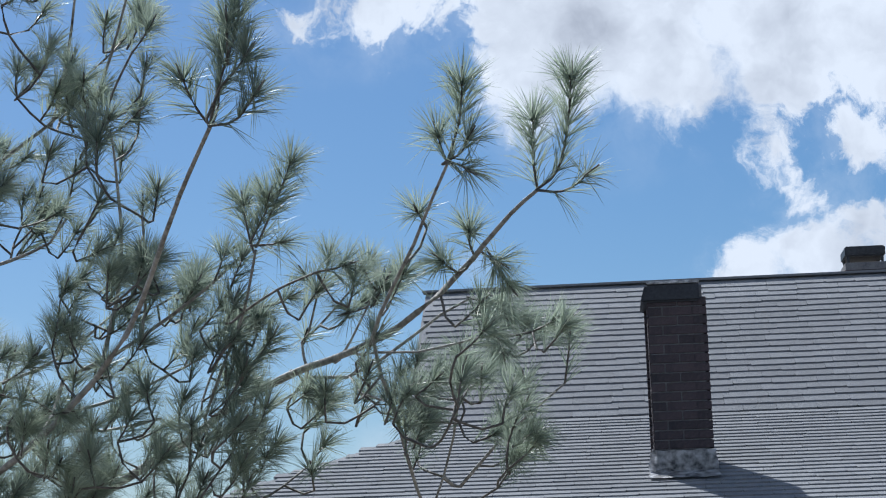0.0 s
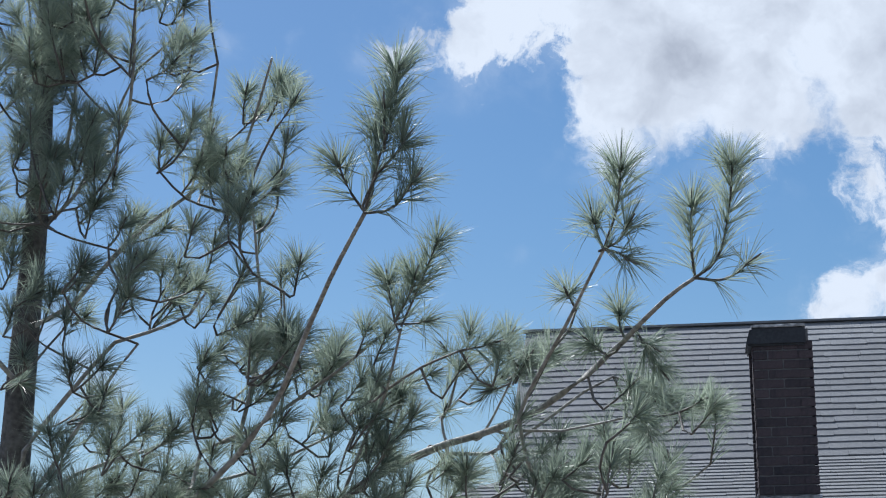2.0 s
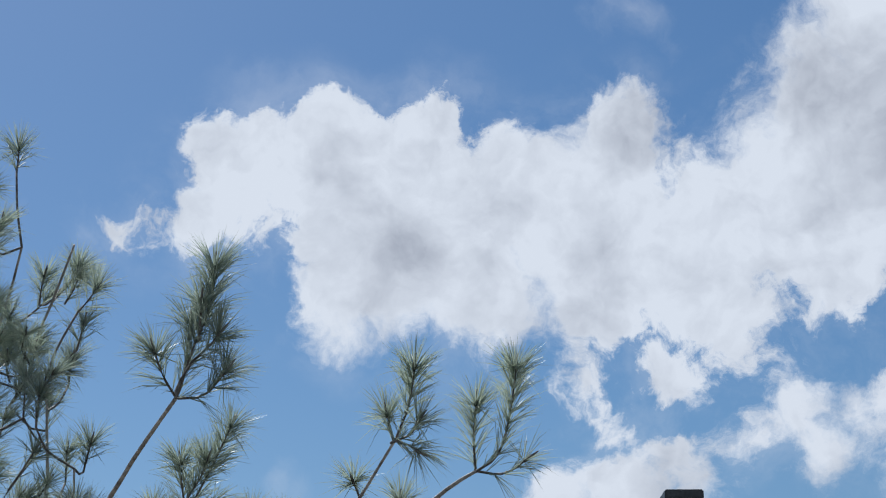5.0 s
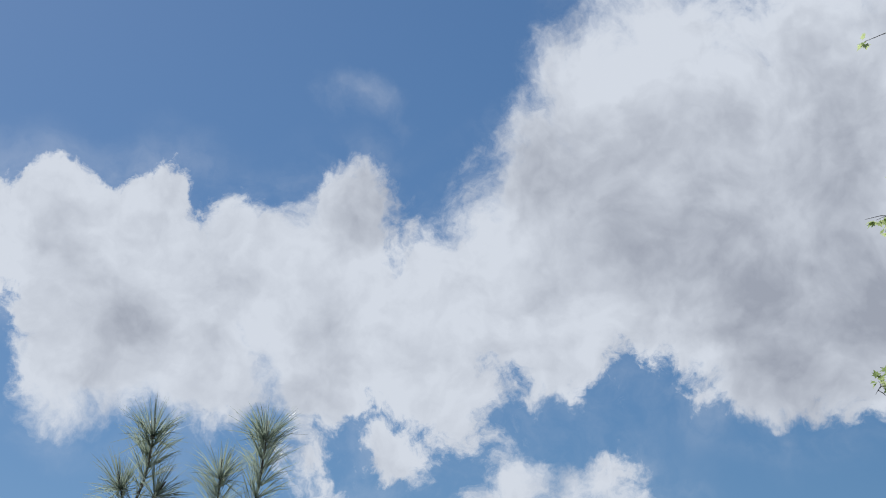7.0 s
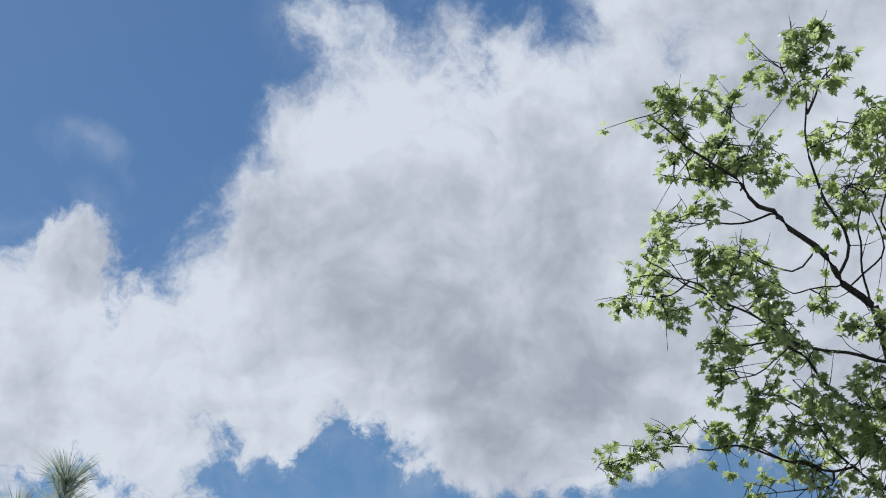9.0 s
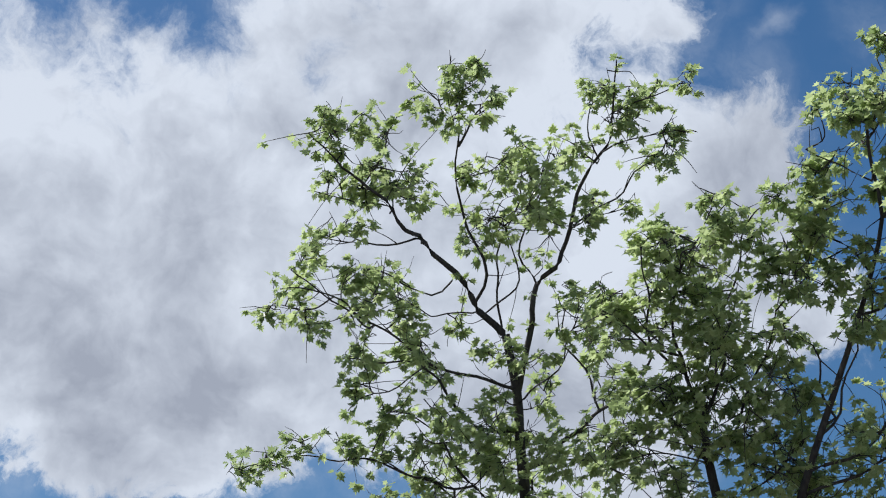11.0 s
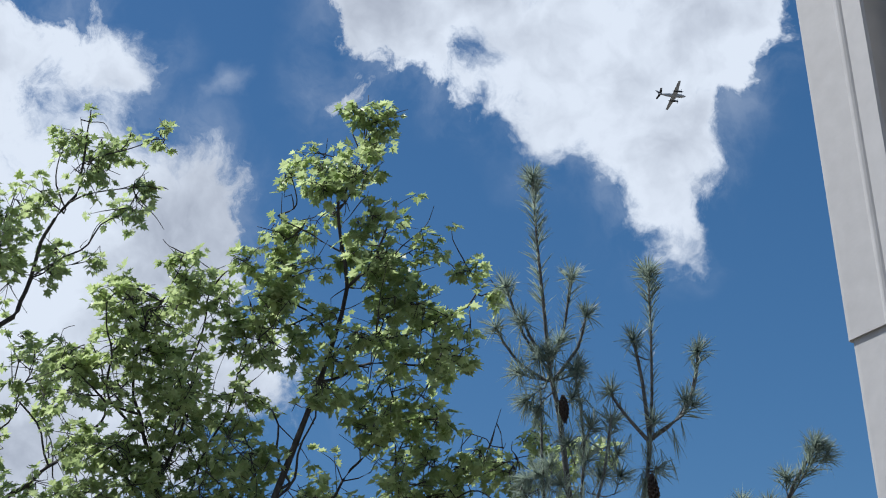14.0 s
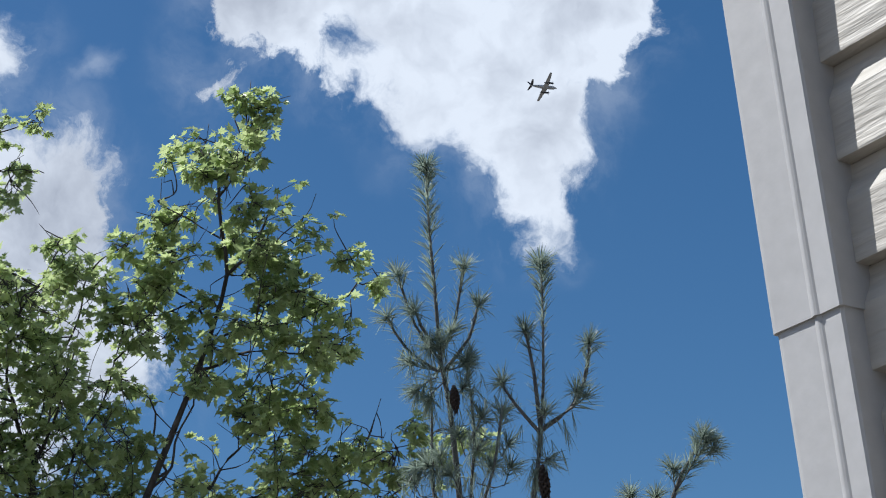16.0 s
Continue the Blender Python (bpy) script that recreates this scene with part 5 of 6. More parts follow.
tree.trunk([(2.962, 3.539, 4.358), (2.953, 3.434, 4.787), (2.950, 3.360, 5.002), (2.944, 3.325, 5.103), (2.930, 3.287, 5.218), (2.905, 3.242, 5.362), (2.873, 3.198, 5.506)], 0.014, 0.0022)
bough, shoot = tree.bough, tree.shoot
tree.bristle(tree.lines[-8:], 0.2)
bough([(2.942, 3.327, 5.100), (2.907, 3.296, 5.249), (2.863, 3.275, 5.382)], 0.006, 0.004)
bough([(2.942, 3.329, 5.096), (2.996, 3.248, 5.152), (3.008, 3.197, 5.235), (3.000, 3.159, 5.327)], 0.007, 0.004)
bough([(2.940, 3.331, 5.096), (2.887, 3.354, 5.167), (2.837, 3.368, 5.244)], 0.006, 0.003)
bough([(2.945, 3.359, 5.017), (2.961, 3.343, 5.015), (2.965, 3.334, 5.029)], 0.004, 0.002)
shoot([(2.916, 3.259, 5.304), (2.880, 3.210, 5.412), (2.839, 3.159, 5.526)], 0.8)
shoot([(2.880, 3.207, 5.477), (2.858, 3.182, 5.505), (2.835, 3.155, 5.540)], 0.9)
shoot([(2.887, 3.288, 5.309), (2.862, 3.268, 5.339), (2.834, 3.250, 5.368)], 0.9)
shoot([(3.005, 3.207, 5.221), (2.989, 3.168, 5.271), (2.970, 3.129, 5.328)], 0.9)
shoot([(2.991, 3.253, 5.153), (2.983, 3.221, 5.174), (2.963, 3.195, 5.211)], 0.8)
shoot([(2.978, 3.276, 5.134), (2.996, 3.215, 5.158), (2.994, 3.177, 5.179)], 0.5)
shoot([(2.866, 3.361, 5.198), (2.837, 3.349, 5.222), (2.808, 3.336, 5.246)], 0.9)
shoot([(2.951, 3.320, 5.095), (2.932, 3.296, 5.125), (2.910, 3.272, 5.163)], 0.5)
shoot([(2.950, 3.353, 5.017), (2.948, 3.329, 5.010), (2.939, 3.303, 5.025)], 0.5)
tree.fringe((2.955, 3.30, 5.10), (0.04, 0.04, 0.03), 14)
tree.fringe((2.95, 3.36, 5.0), (0.02, 0.02, 0.03), 25)
tree.cone((2.923, 3.315, 4.995), 0.11, 0.018)
tree.done()
tree = Pine("pine_tree", "young pine with dense leaning tip", PINE_BARK, "young pines")
tree.trunk([(3.552, 3.662, 4.322), (3.561, 3.560, 4.708), (3.573, 3.458, 4.970), (3.589, 3.397, 5.076), (3.604, 3.357, 5.127), (3.616, 3.328, 5.164)], 0.02, 0.003)
bough, shoot = tree.bough, tree.shoot
tree.bristle(tree.lines[-8:], 0.2)
bough([(3.563, 3.518, 4.832), (3.521, 3.526, 4.947), (3.494, 3.519, 5.045)], 0.006, 0.003)
shoot([(3.579, 3.433, 5.016), (3.592, 3.352, 5.098), (3.589, 3.282, 5.190)], 1.2)
shoot([(3.603, 3.375, 5.089), (3.608, 3.314, 5.142), (3.604, 3.272, 5.172)], 1.2)
shoot([(3.583, 3.423, 5.031), (3.558, 3.403, 5.074), (3.540, 3.375, 5.115)], 1)
shoot([(3.545, 3.506, 4.928), (3.491, 3.513, 4.992), (3.458, 3.495, 5.051)], 1)
shoot([(3.539, 3.512, 4.929), (3.533, 3.461, 5.000), (3.508, 3.441, 5.043)], 1)
shoot([(3.618, 3.352, 5.102), (3.621, 3.306, 5.124), (3.623, 3.261, 5.146)], 1)
tree.done()

# maples
tree = Maple("maple_tree", "open-crowned maple with sparse spring leaves and dark limbs", MAPLE_BARK, "maples")
tree.trunk([(4.195, 10.337, 4.031), (4.127, 10.240, 5.275), (4.030, 10.080, 6.243), (3.950, 9.976, 6.732), (3.894, 9.883, 7.090), (3.797, 9.808, 7.414)], 0.055, 0.026)
bough, clump = tree.bough, tree.clump
bough([(3.810, 9.814, 7.382), (3.619, 9.775, 7.563), (3.421, 9.734, 7.740), (3.223, 9.688, 7.913), (3.024, 9.636, 8.082), (2.799, 9.603, 8.216), (2.607, 9.555, 8.346), (2.438, 9.518, 8.428)], 0.0288, 0.008)
bough([(3.904, 9.879, 7.090), (3.914, 9.783, 7.276), (3.916, 9.648, 7.556), (3.913, 9.574, 7.676), (4.000, 9.445, 7.823), (4.051, 9.299, 8.032), (4.095, 9.136, 8.270), (4.156, 8.974, 8.471), (4.134, 8.831, 8.703), (4.108, 8.745, 8.827)], 0.0252, 0.008)
bough([(3.599, 9.814, 7.610), (3.640, 9.732, 7.769), (3.509, 9.675, 8.024), (3.429, 9.591, 8.276), (3.382, 9.488, 8.525), (3.360, 9.384, 8.739), (3.367, 9.290, 8.906)], 0.01296, 0.006)
bough([(3.393, 9.499, 8.494), (3.523, 9.512, 8.713), (3.684, 9.532, 8.887)], 0.01008, 0.004)
bough([(2.896, 9.784, 8.288), (2.938, 9.702, 8.429), (3.012, 9.567, 8.645)], 0.00864, 0.004)
bough([(3.913, 9.875, 7.089), (3.631, 9.903, 7.157), (3.283, 9.938, 7.253), (2.958, 9.925, 7.423), (2.700, 9.892, 7.556), (2.444, 9.852, 7.684)], 0.01296, 0.005)
bough([(3.013, 10.085, 7.483), (2.690, 9.971, 7.618), (2.398, 9.909, 7.575)], 0.00864, 0.004)
bough([(3.652, 10.049, 6.901), (3.487, 9.999, 7.081), (3.262, 9.977, 7.228), (3.058, 10.001, 7.212), (2.851, 10.011, 7.226)], 0.01728, 0.006)
bough([(3.251, 9.811, 7.946), (2.984, 9.817, 7.891), (2.752, 9.759, 7.944)], 0.01008, 0.004)
bough([(3.078, 9.784, 8.150), (2.818, 9.757, 8.154), (2.547, 9.730, 8.155)], 0.0072, 0.003)
bough([(3.779, 9.809, 7.431), (3.735, 9.783, 7.690), (3.776, 9.693, 7.996), (3.824, 9.620, 8.238), (3.834, 9.542, 8.511)], 0.00864, 0.004)
bough([(3.938, 9.631, 7.700), (3.859, 9.624, 7.981), (3.935, 9.524, 8.292), (3.982, 9.444, 8.571)], 0.00864, 0.004)
bough([(4.101, 9.404, 8.044), (4.295, 9.319, 8.190), (4.478, 9.203, 8.399), (4.660, 9.079, 8.606)], 0.00864, 0.004)
bough([(4.185, 9.196, 8.385), (4.112, 9.234, 8.502), (4.140, 9.155, 8.740)], 0.0072, 0.003)
bough([(4.229, 9.028, 8.660), (4.382, 8.985, 8.706), (4.472, 8.920, 8.847)], 0.0072, 0.003)
bough([(4.137, 9.894, 6.727), (4.381, 9.754, 6.977), (4.600, 9.636, 7.162), (4.654, 9.564, 7.437), (4.550, 9.563, 7.720)], 0.02016, 0.006)
bough([(4.360, 9.711, 6.962), (4.234, 9.743, 7.263), (4.148, 9.791, 7.451), (4.240, 9.726, 7.699)], 0.00864, 0.004)
bough([(4.537, 9.704, 6.712), (4.432, 9.777, 7.007), (4.352, 9.827, 7.303)], 0.00864, 0.004)
bough([(3.855, 10.111, 6.410), (3.577, 10.140, 6.707), (3.399, 10.148, 6.904), (3.297, 10.165, 6.969)], 0.0144, 0.005)
bough([(3.433, 10.233, 6.580), (3.009, 10.346, 6.712), (2.565, 10.485, 6.710)], 0.01008, 0.004)
bough([(3.599, 10.197, 6.480), (3.268, 10.275, 6.646), (3.002, 10.329, 6.776)], 0.00864, 0.004)
bough([(3.905, 9.901, 7.025), (4.062, 9.787, 7.150), (4.156, 9.648, 7.405)], 0.00864, 0.004)
bough([(3.451, 9.809, 7.771), (3.337, 9.892, 7.676), (3.138, 9.940, 7.739), (2.970, 9.974, 7.802)], 0.00864, 0.003)
bough([(3.390, 10.031, 7.259), (3.064, 10.216, 7.066), (2.947, 10.282, 6.986)], 0.0072, 0.003)
bough([(3.670, 9.811, 7.545), (3.811, 9.700, 7.670), (3.816, 9.617, 7.861), (3.689, 9.572, 8.085)], 0.00864, 0.004)
bough([(3.635, 9.813, 7.577), (3.417, 9.912, 7.548), (3.219, 9.962, 7.612)], 0.0072, 0.003)
clump((2.52, 9.77, 8.57), 0.09); clump((2.62, 9.76, 8.53), 0.08); clump((2.75, 9.72, 8.52), 0.06); clump((2.58, 9.84, 8.39), 0.05)
clump((2.70, 9.79, 8.42), 0.05); clump((2.62, 9.90, 8.24), 0.06); clump((2.80, 9.82, 8.27), 0.06); clump((3.01, 9.57, 8.65), 0.07)
clump((2.94, 9.67, 8.49), 0.05); clump((2.95, 9.73, 8.37), 0.09); clump((2.87, 9.81, 8.24), 0.08); clump((3.10, 9.47, 8.77), 0.04)
clump((3.17, 9.51, 8.65), 0.09); clump((3.31, 9.48, 8.60), 0.07); clump((3.30, 9.41, 8.74), 0.06); clump((3.30, 9.31, 8.92), 0.07)
clump((3.42, 9.27, 8.91), 0.07); clump((3.41, 9.33, 8.80), 0.05); clump((3.56, 9.30, 8.74), 0.05); clump((3.50, 9.37, 8.66), 0.04)
clump((3.19, 9.62, 8.42), 0.09); clump((3.11, 9.68, 8.34), 0.08); clump((3.03, 9.76, 8.24), 0.10); clump((3.28, 9.64, 8.31), 0.07)
clump((3.49, 9.52, 8.37), 0.08); clump((3.60, 9.49, 8.34), 0.09); clump((3.72, 9.38, 8.46), 0.07); clump((3.87, 9.28, 8.52), 0.09)
clump((3.81, 9.40, 8.33), 0.12); clump((3.95, 9.31, 8.39), 0.10); clump((3.64, 9.55, 8.18), 0.12); clump((3.60, 9.62, 8.05), 0.12)
clump((3.78, 9.53, 8.08), 0.12); clump((3.94, 9.46, 8.08), 0.12); clump((3.83, 9.45, 8.21), 0.10); clump((4.04, 9.34, 8.23), 0.08)
clump((4.02, 9.21, 8.51), 0.08); clump((4.15, 9.16, 8.48), 0.08); clump((4.22, 9.06, 8.60), 0.10); clump((4.05, 9.08, 8.73), 0.08)
clump((4.20, 8.92, 8.87), 0.08); clump((4.30, 8.98, 8.69), 0.09); clump((4.42, 8.86, 8.77), 0.07); clump((4.46, 8.91, 8.66), 0.07)
clump((4.57, 8.93, 8.51), 0.08); clump((4.46, 9.05, 8.40), 0.05); clump((4.46, 9.11, 8.28), 0.07); clump((4.25, 9.23, 8.26), 0.08)
clump((4.34, 9.27, 8.07), 0.05); clump((4.08, 9.44, 7.98), 0.07); clump((2.73, 9.95, 8.05), 0.08); clump((2.79, 9.97, 7.96), 0.08)
clump((2.55, 10.09, 7.84), 0.08); clump((2.49, 10.17, 7.70), 0.07); clump((2.65, 10.08, 7.80), 0.10); clump((2.72, 10.11, 7.67), 0.10)
clump((2.85, 10.03, 7.77), 0.10); clump((2.97, 9.96, 7.83), 0.10); clump((2.72, 10.16, 7.54), 0.08); clump((2.91, 10.10, 7.55), 0.09)
clump((3.05, 10.00, 7.68), 0.10); clump((3.15, 9.87, 7.90), 0.09); clump((3.26, 9.88, 7.77), 0.09); clump((3.14, 10.04, 7.48), 0.10)
clump((3.30, 9.98, 7.48), 0.10); clump((3.07, 10.13, 7.32), 0.09); clump((2.91, 10.20, 7.26), 0.10); clump((3.02, 10.20, 7.16), 0.08)
clump((3.26, 10.07, 7.29), 0.08); clump((3.41, 9.98, 7.39), 0.08); clump((3.54, 9.86, 7.55), 0.06); clump((3.69, 9.87, 7.35), 0.07)
clump((3.74, 9.89, 7.25), 0.08); clump((3.49, 10.00, 7.23), 0.06); clump((3.26, 10.16, 7.03), 0.10); clump((3.17, 10.22, 6.94), 0.08)
clump((3.46, 10.11, 6.97), 0.10); clump((3.63, 10.08, 6.84), 0.12); clump((3.81, 9.99, 6.90), 0.10); clump((3.73, 9.97, 7.03), 0.08)
clump((2.47, 10.50, 6.74), 0.09); clump((2.65, 10.44, 6.76), 0.08); clump((3.00, 10.33, 6.78), 0.10); clump((3.16, 10.28, 6.74), 0.08)
clump((3.32, 10.22, 6.78), 0.08); clump((3.64, 10.11, 6.71), 0.13); clump((3.86, 10.02, 6.73), 0.10); clump((4.00, 9.91, 6.86), 0.08)
clump((4.07, 9.91, 6.76), 0.08); clump((4.25, 9.82, 6.79), 0.09); clump((4.05, 9.84, 7.02), 0.06); clump((4.14, 9.59, 7.57), 0.09)
clump((4.21, 9.49, 7.72), 0.05); clump((4.30, 9.55, 7.46), 0.09); clump((4.32, 9.61, 7.30), 0.08); clump((4.18, 9.70, 7.24), 0.06)
clump((4.36, 9.50, 7.53), 0.08); clump((3.43, 10.22, 6.64), 0.10); clump((3.96, 9.80, 7.25), 0.05); clump((4.06, 9.69, 7.41), 0.05)
clump((2.45, 10.54, 6.64), 0.07); clump((3.82, 10.01, 6.80), 0.12); clump((3.96, 9.99, 6.67), 0.14); clump((4.11, 9.93, 6.63), 0.12)
clump((3.71, 10.11, 6.64), 0.14); clump((4.27, 9.85, 6.66), 0.12); clump((3.56, 10.09, 6.90), 0.10); clump((4.39, 9.79, 6.69), 0.10)
clump((3.82, 10.12, 6.41), 0.21); clump((4.13, 9.99, 6.40), 0.21); clump((3.51, 10.25, 6.42), 0.17); clump((4.44, 9.85, 6.39), 0.17)
clump((3.19, 10.36, 6.45), 0.14)
tree.clothe(6, 0.24)
tree.done()
Maple.sprays = 150
tree = Maple("maple_tree", "dense rounded maple in full green leaf", MAPLE_BARK, "maples")
tree.trunk([(4.506, 8.615, 3.938), (4.491, 8.510, 5.029), (4.405, 8.375, 5.881), (4.313, 8.318, 6.257), (4.248, 8.260, 6.545)], 0.05, 0.02)
bough, clump = tree.bough, tree.clump
bough([(4.251, 8.268, 6.516), (4.175, 8.228, 6.747), (4.095, 8.182, 6.977), (4.112, 8.054, 7.257), (4.181, 7.901, 7.502)], 0.0144, 0.006)
bough([(4.267, 8.269, 6.487), (4.357, 8.182, 6.753), (4.374, 8.114, 7.054), (4.413, 8.023, 7.352), (4.461, 7.956, 7.566)], 0.01152, 0.005)
bough([(4.194, 8.238, 6.689), (3.996, 8.196, 6.875), (3.882, 8.082, 7.107), (3.800, 7.970, 7.278)], 0.01008, 0.005)
bough([(4.142, 8.224, 6.806), (3.871, 8.214, 6.897), (3.655, 8.171, 6.982)], 0.01008, 0.005)
bough([(4.327, 8.311, 6.256), (4.460, 8.151, 6.503), (4.534, 8.004, 6.781), (4.553, 7.879, 7.059)], 0.01008, 0.005)
bough([(4.313, 8.318, 6.257), (4.124, 8.355, 6.466), (4.001, 8.360, 6.643)], 0.01008, 0.005)
bough([(4.398, 8.348, 5.996), (4.588, 8.171, 6.211), (4.722, 8.016, 6.428)], 0.00864, 0.004)
clump((4.17, 7.88, 7.56), 0.08); clump((4.07, 7.95, 7.54), 0.07); clump((4.31, 7.82, 7.52), 0.08); clump((4.41, 7.76, 7.50), 0.07)
clump((4.14, 7.96, 7.42), 0.10); clump((4.27, 7.89, 7.41), 0.11); clump((4.41, 7.83, 7.38), 0.10); clump((4.01, 8.04, 7.40), 0.07)
clump((3.88, 8.13, 7.37), 0.07); clump((3.97, 8.11, 7.29), 0.10); clump((4.11, 8.05, 7.26), 0.12); clump((4.27, 7.97, 7.25), 0.13)
clump((4.43, 7.89, 7.21), 0.13); clump((4.52, 7.80, 7.28), 0.07); clump((3.83, 8.24, 7.19), 0.08); clump((3.94, 8.19, 7.15), 0.11)
clump((4.08, 8.14, 7.09), 0.13); clump((4.24, 8.07, 7.05), 0.13); clump((4.40, 7.98, 7.04), 0.13); clump((4.53, 7.89, 7.06), 0.12)
clump((3.76, 8.31, 7.11), 0.07); clump((3.74, 8.35, 7.02), 0.06); clump((3.85, 8.31, 6.99), 0.10); clump((4.00, 8.26, 6.93), 0.12)
clump((4.16, 8.18, 6.89), 0.13); clump((4.32, 8.10, 6.88), 0.13); clump((4.47, 8.01, 6.87), 0.13); clump((4.60, 7.92, 6.89), 0.10)
clump((4.07, 8.28, 6.75), 0.13); clump((4.23, 8.21, 6.72), 0.13); clump((4.39, 8.12, 6.71), 0.13); clump((4.54, 8.02, 6.72), 0.13)
clump((3.93, 8.34, 6.79), 0.09); clump((3.98, 8.38, 6.62), 0.11); clump((4.14, 8.31, 6.58), 0.13); clump((4.30, 8.23, 6.54), 0.13)
clump((4.46, 8.14, 6.53), 0.13); clump((4.61, 8.04, 6.55), 0.13); clump((4.73, 7.93, 6.65), 0.08); clump((3.91, 8.46, 6.48), 0.09)
clump((4.08, 8.40, 6.41), 0.13); clump((4.24, 8.33, 6.35), 0.13); clump((4.42, 8.23, 6.34), 0.13); clump((4.60, 8.12, 6.35), 0.13)
clump((4.75, 8.02, 6.37), 0.12); clump((3.95, 8.50, 6.30), 0.12); clump((3.84, 8.54, 6.34), 0.10); clump((4.74, 8.07, 6.23), 0.13)
clump((4.89, 7.97, 6.25), 0.12); clump((4.54, 8.20, 6.21), 0.13); clump((4.23, 8.38, 6.20), 0.12); clump((4.11, 8.50, 6.04), 0.18)
clump((4.37, 8.36, 6.00), 0.18); clump((4.63, 8.21, 5.98), 0.18)
tree.clothe(6, 0.19)
tree.done()
Maple.sprays = 140
tree = Maple("maple_tree", "narrow maple with pointed top and a bare twig", MAPLE_BARK, "maples")
tree.trunk([(4.526, 8.372, 3.925), (4.565, 8.239, 4.991), (4.610, 8.031, 5.817), (4.680, 7.863, 6.229), (4.732, 7.745, 6.474), (4.795, 7.577, 6.798), (4.834, 7.433, 7.066), (4.845, 7.299, 7.333), (4.774, 7.236, 7.552), (4.713, 7.161, 7.768), (4.710, 7.043, 7.974)], 0.036, 0.006)
bough, clump = tree.bough, tree.clump
bough([(4.730, 7.180, 7.714), (4.783, 7.071, 7.838), (4.801, 6.967, 7.989)], 0.00864, 0.004)
bough([(4.845, 7.299, 7.333), (4.900, 7.208, 7.433), (4.945, 7.094, 7.585), (5.003, 7.011, 7.656)], 0.01152, 0.004)
bough([(4.948, 7.099, 7.572), (5.033, 7.012, 7.613), (5.117, 6.960, 7.589)], 0.00288, 0.0015)
bough([(4.984, 7.039, 7.632), (4.998, 7.000, 7.682), (4.975, 7.004, 7.706)], 0.00216, 0.0015)
bough([(5.003, 7.013, 7.651), (5.052, 6.970, 7.662), (5.052, 6.984, 7.637)], 0.00216, 0.0015)
bough([(4.817, 7.469, 7.014), (4.999, 7.311, 7.076), (5.200, 7.133, 7.132), (5.370, 6.963, 7.202)], 0.01008, 0.004)
bough([(4.810, 7.533, 6.878), (5.041, 7.344, 6.936), (5.271, 7.169, 6.936), (5.424, 7.031, 6.970)], 0.01008, 0.004)
bough([(4.764, 7.754, 6.388), (4.641, 7.739, 6.647), (4.548, 7.731, 6.819)], 0.01008, 0.005)
bough([(4.839, 7.430, 7.065), (4.714, 7.436, 7.239), (4.550, 7.487, 7.362)], 0.00864, 0.004)
bough([(4.783, 7.258, 7.499), (4.631, 7.300, 7.620), (4.473, 7.370, 7.688)], 0.0072, 0.003)
bough([(4.700, 7.832, 6.283), (4.786, 7.730, 6.414), (4.801, 7.639, 6.633), (4.804, 7.559, 6.824)], 0.01152, 0.005)
bough([(4.664, 7.909, 6.119), (4.941, 7.668, 6.290), (5.101, 7.438, 6.604), (5.302, 7.262, 6.663)], 0.01296, 0.005)
bough([(4.647, 7.953, 6.009), (4.998, 7.667, 6.175), (5.334, 7.366, 6.333), (5.547, 7.154, 6.444), (5.679, 7.050, 6.426)], 0.01152, 0.005)
bough([(5.084, 7.523, 6.414), (5.100, 7.481, 6.495), (5.196, 7.420, 6.471)], 0.00432, 0.002)
bough([(5.552, 7.171, 6.389), (5.674, 7.033, 6.481), (5.803, 6.928, 6.463)], 0.00432, 0.002)
clump((4.64, 7.02, 8.10), 0.06); clump((4.73, 6.95, 8.10), 0.07); clump((4.81, 6.95, 8.01), 0.05); clump((4.73, 7.02, 8.00), 0.08)
clump((4.59, 7.12, 8.00), 0.07); clump((4.56, 7.16, 7.97), 0.04); clump((4.69, 7.10, 7.91), 0.08); clump((4.79, 7.05, 7.88), 0.05)
clump((4.81, 7.07, 7.81), 0.04); clump((4.62, 7.21, 7.79), 0.08); clump((4.69, 7.15, 7.82), 0.07); clump((4.47, 7.35, 7.73), 0.06)
clump((4.56, 7.27, 7.76), 0.05); clump((4.55, 7.34, 7.65), 0.08); clump((4.65, 7.26, 7.67), 0.08); clump((4.77, 7.19, 7.63), 0.07)
clump((4.62, 7.35, 7.54), 0.08); clump((4.72, 7.29, 7.53), 0.07); clump((4.86, 7.18, 7.54), 0.07); clump((5.00, 7.07, 7.55), 0.06)
clump((5.06, 7.07, 7.48), 0.07); clump((4.96, 7.14, 7.48), 0.07); clump((4.55, 7.48, 7.39), 0.08); clump((4.62, 7.44, 7.36), 0.08)
clump((4.51, 7.54, 7.31), 0.07); clump((4.72, 7.38, 7.35), 0.08); clump((4.81, 7.29, 7.39), 0.06); clump((4.91, 7.24, 7.35), 0.08)
clump((5.01, 7.18, 7.34), 0.08); clump((5.07, 7.12, 7.36), 0.07); clump((5.17, 7.06, 7.32), 0.07); clump((5.23, 7.06, 7.23), 0.07)
clump((5.32, 6.99, 7.22), 0.07); clump((5.39, 6.94, 7.23), 0.05); clump((4.59, 7.52, 7.22), 0.08); clump((4.72, 7.46, 7.18), 0.08)
clump((4.89, 7.34, 7.19), 0.08); clump((5.01, 7.25, 7.18), 0.10); clump((5.13, 7.17, 7.17), 0.09); clump((5.22, 7.12, 7.13), 0.07)
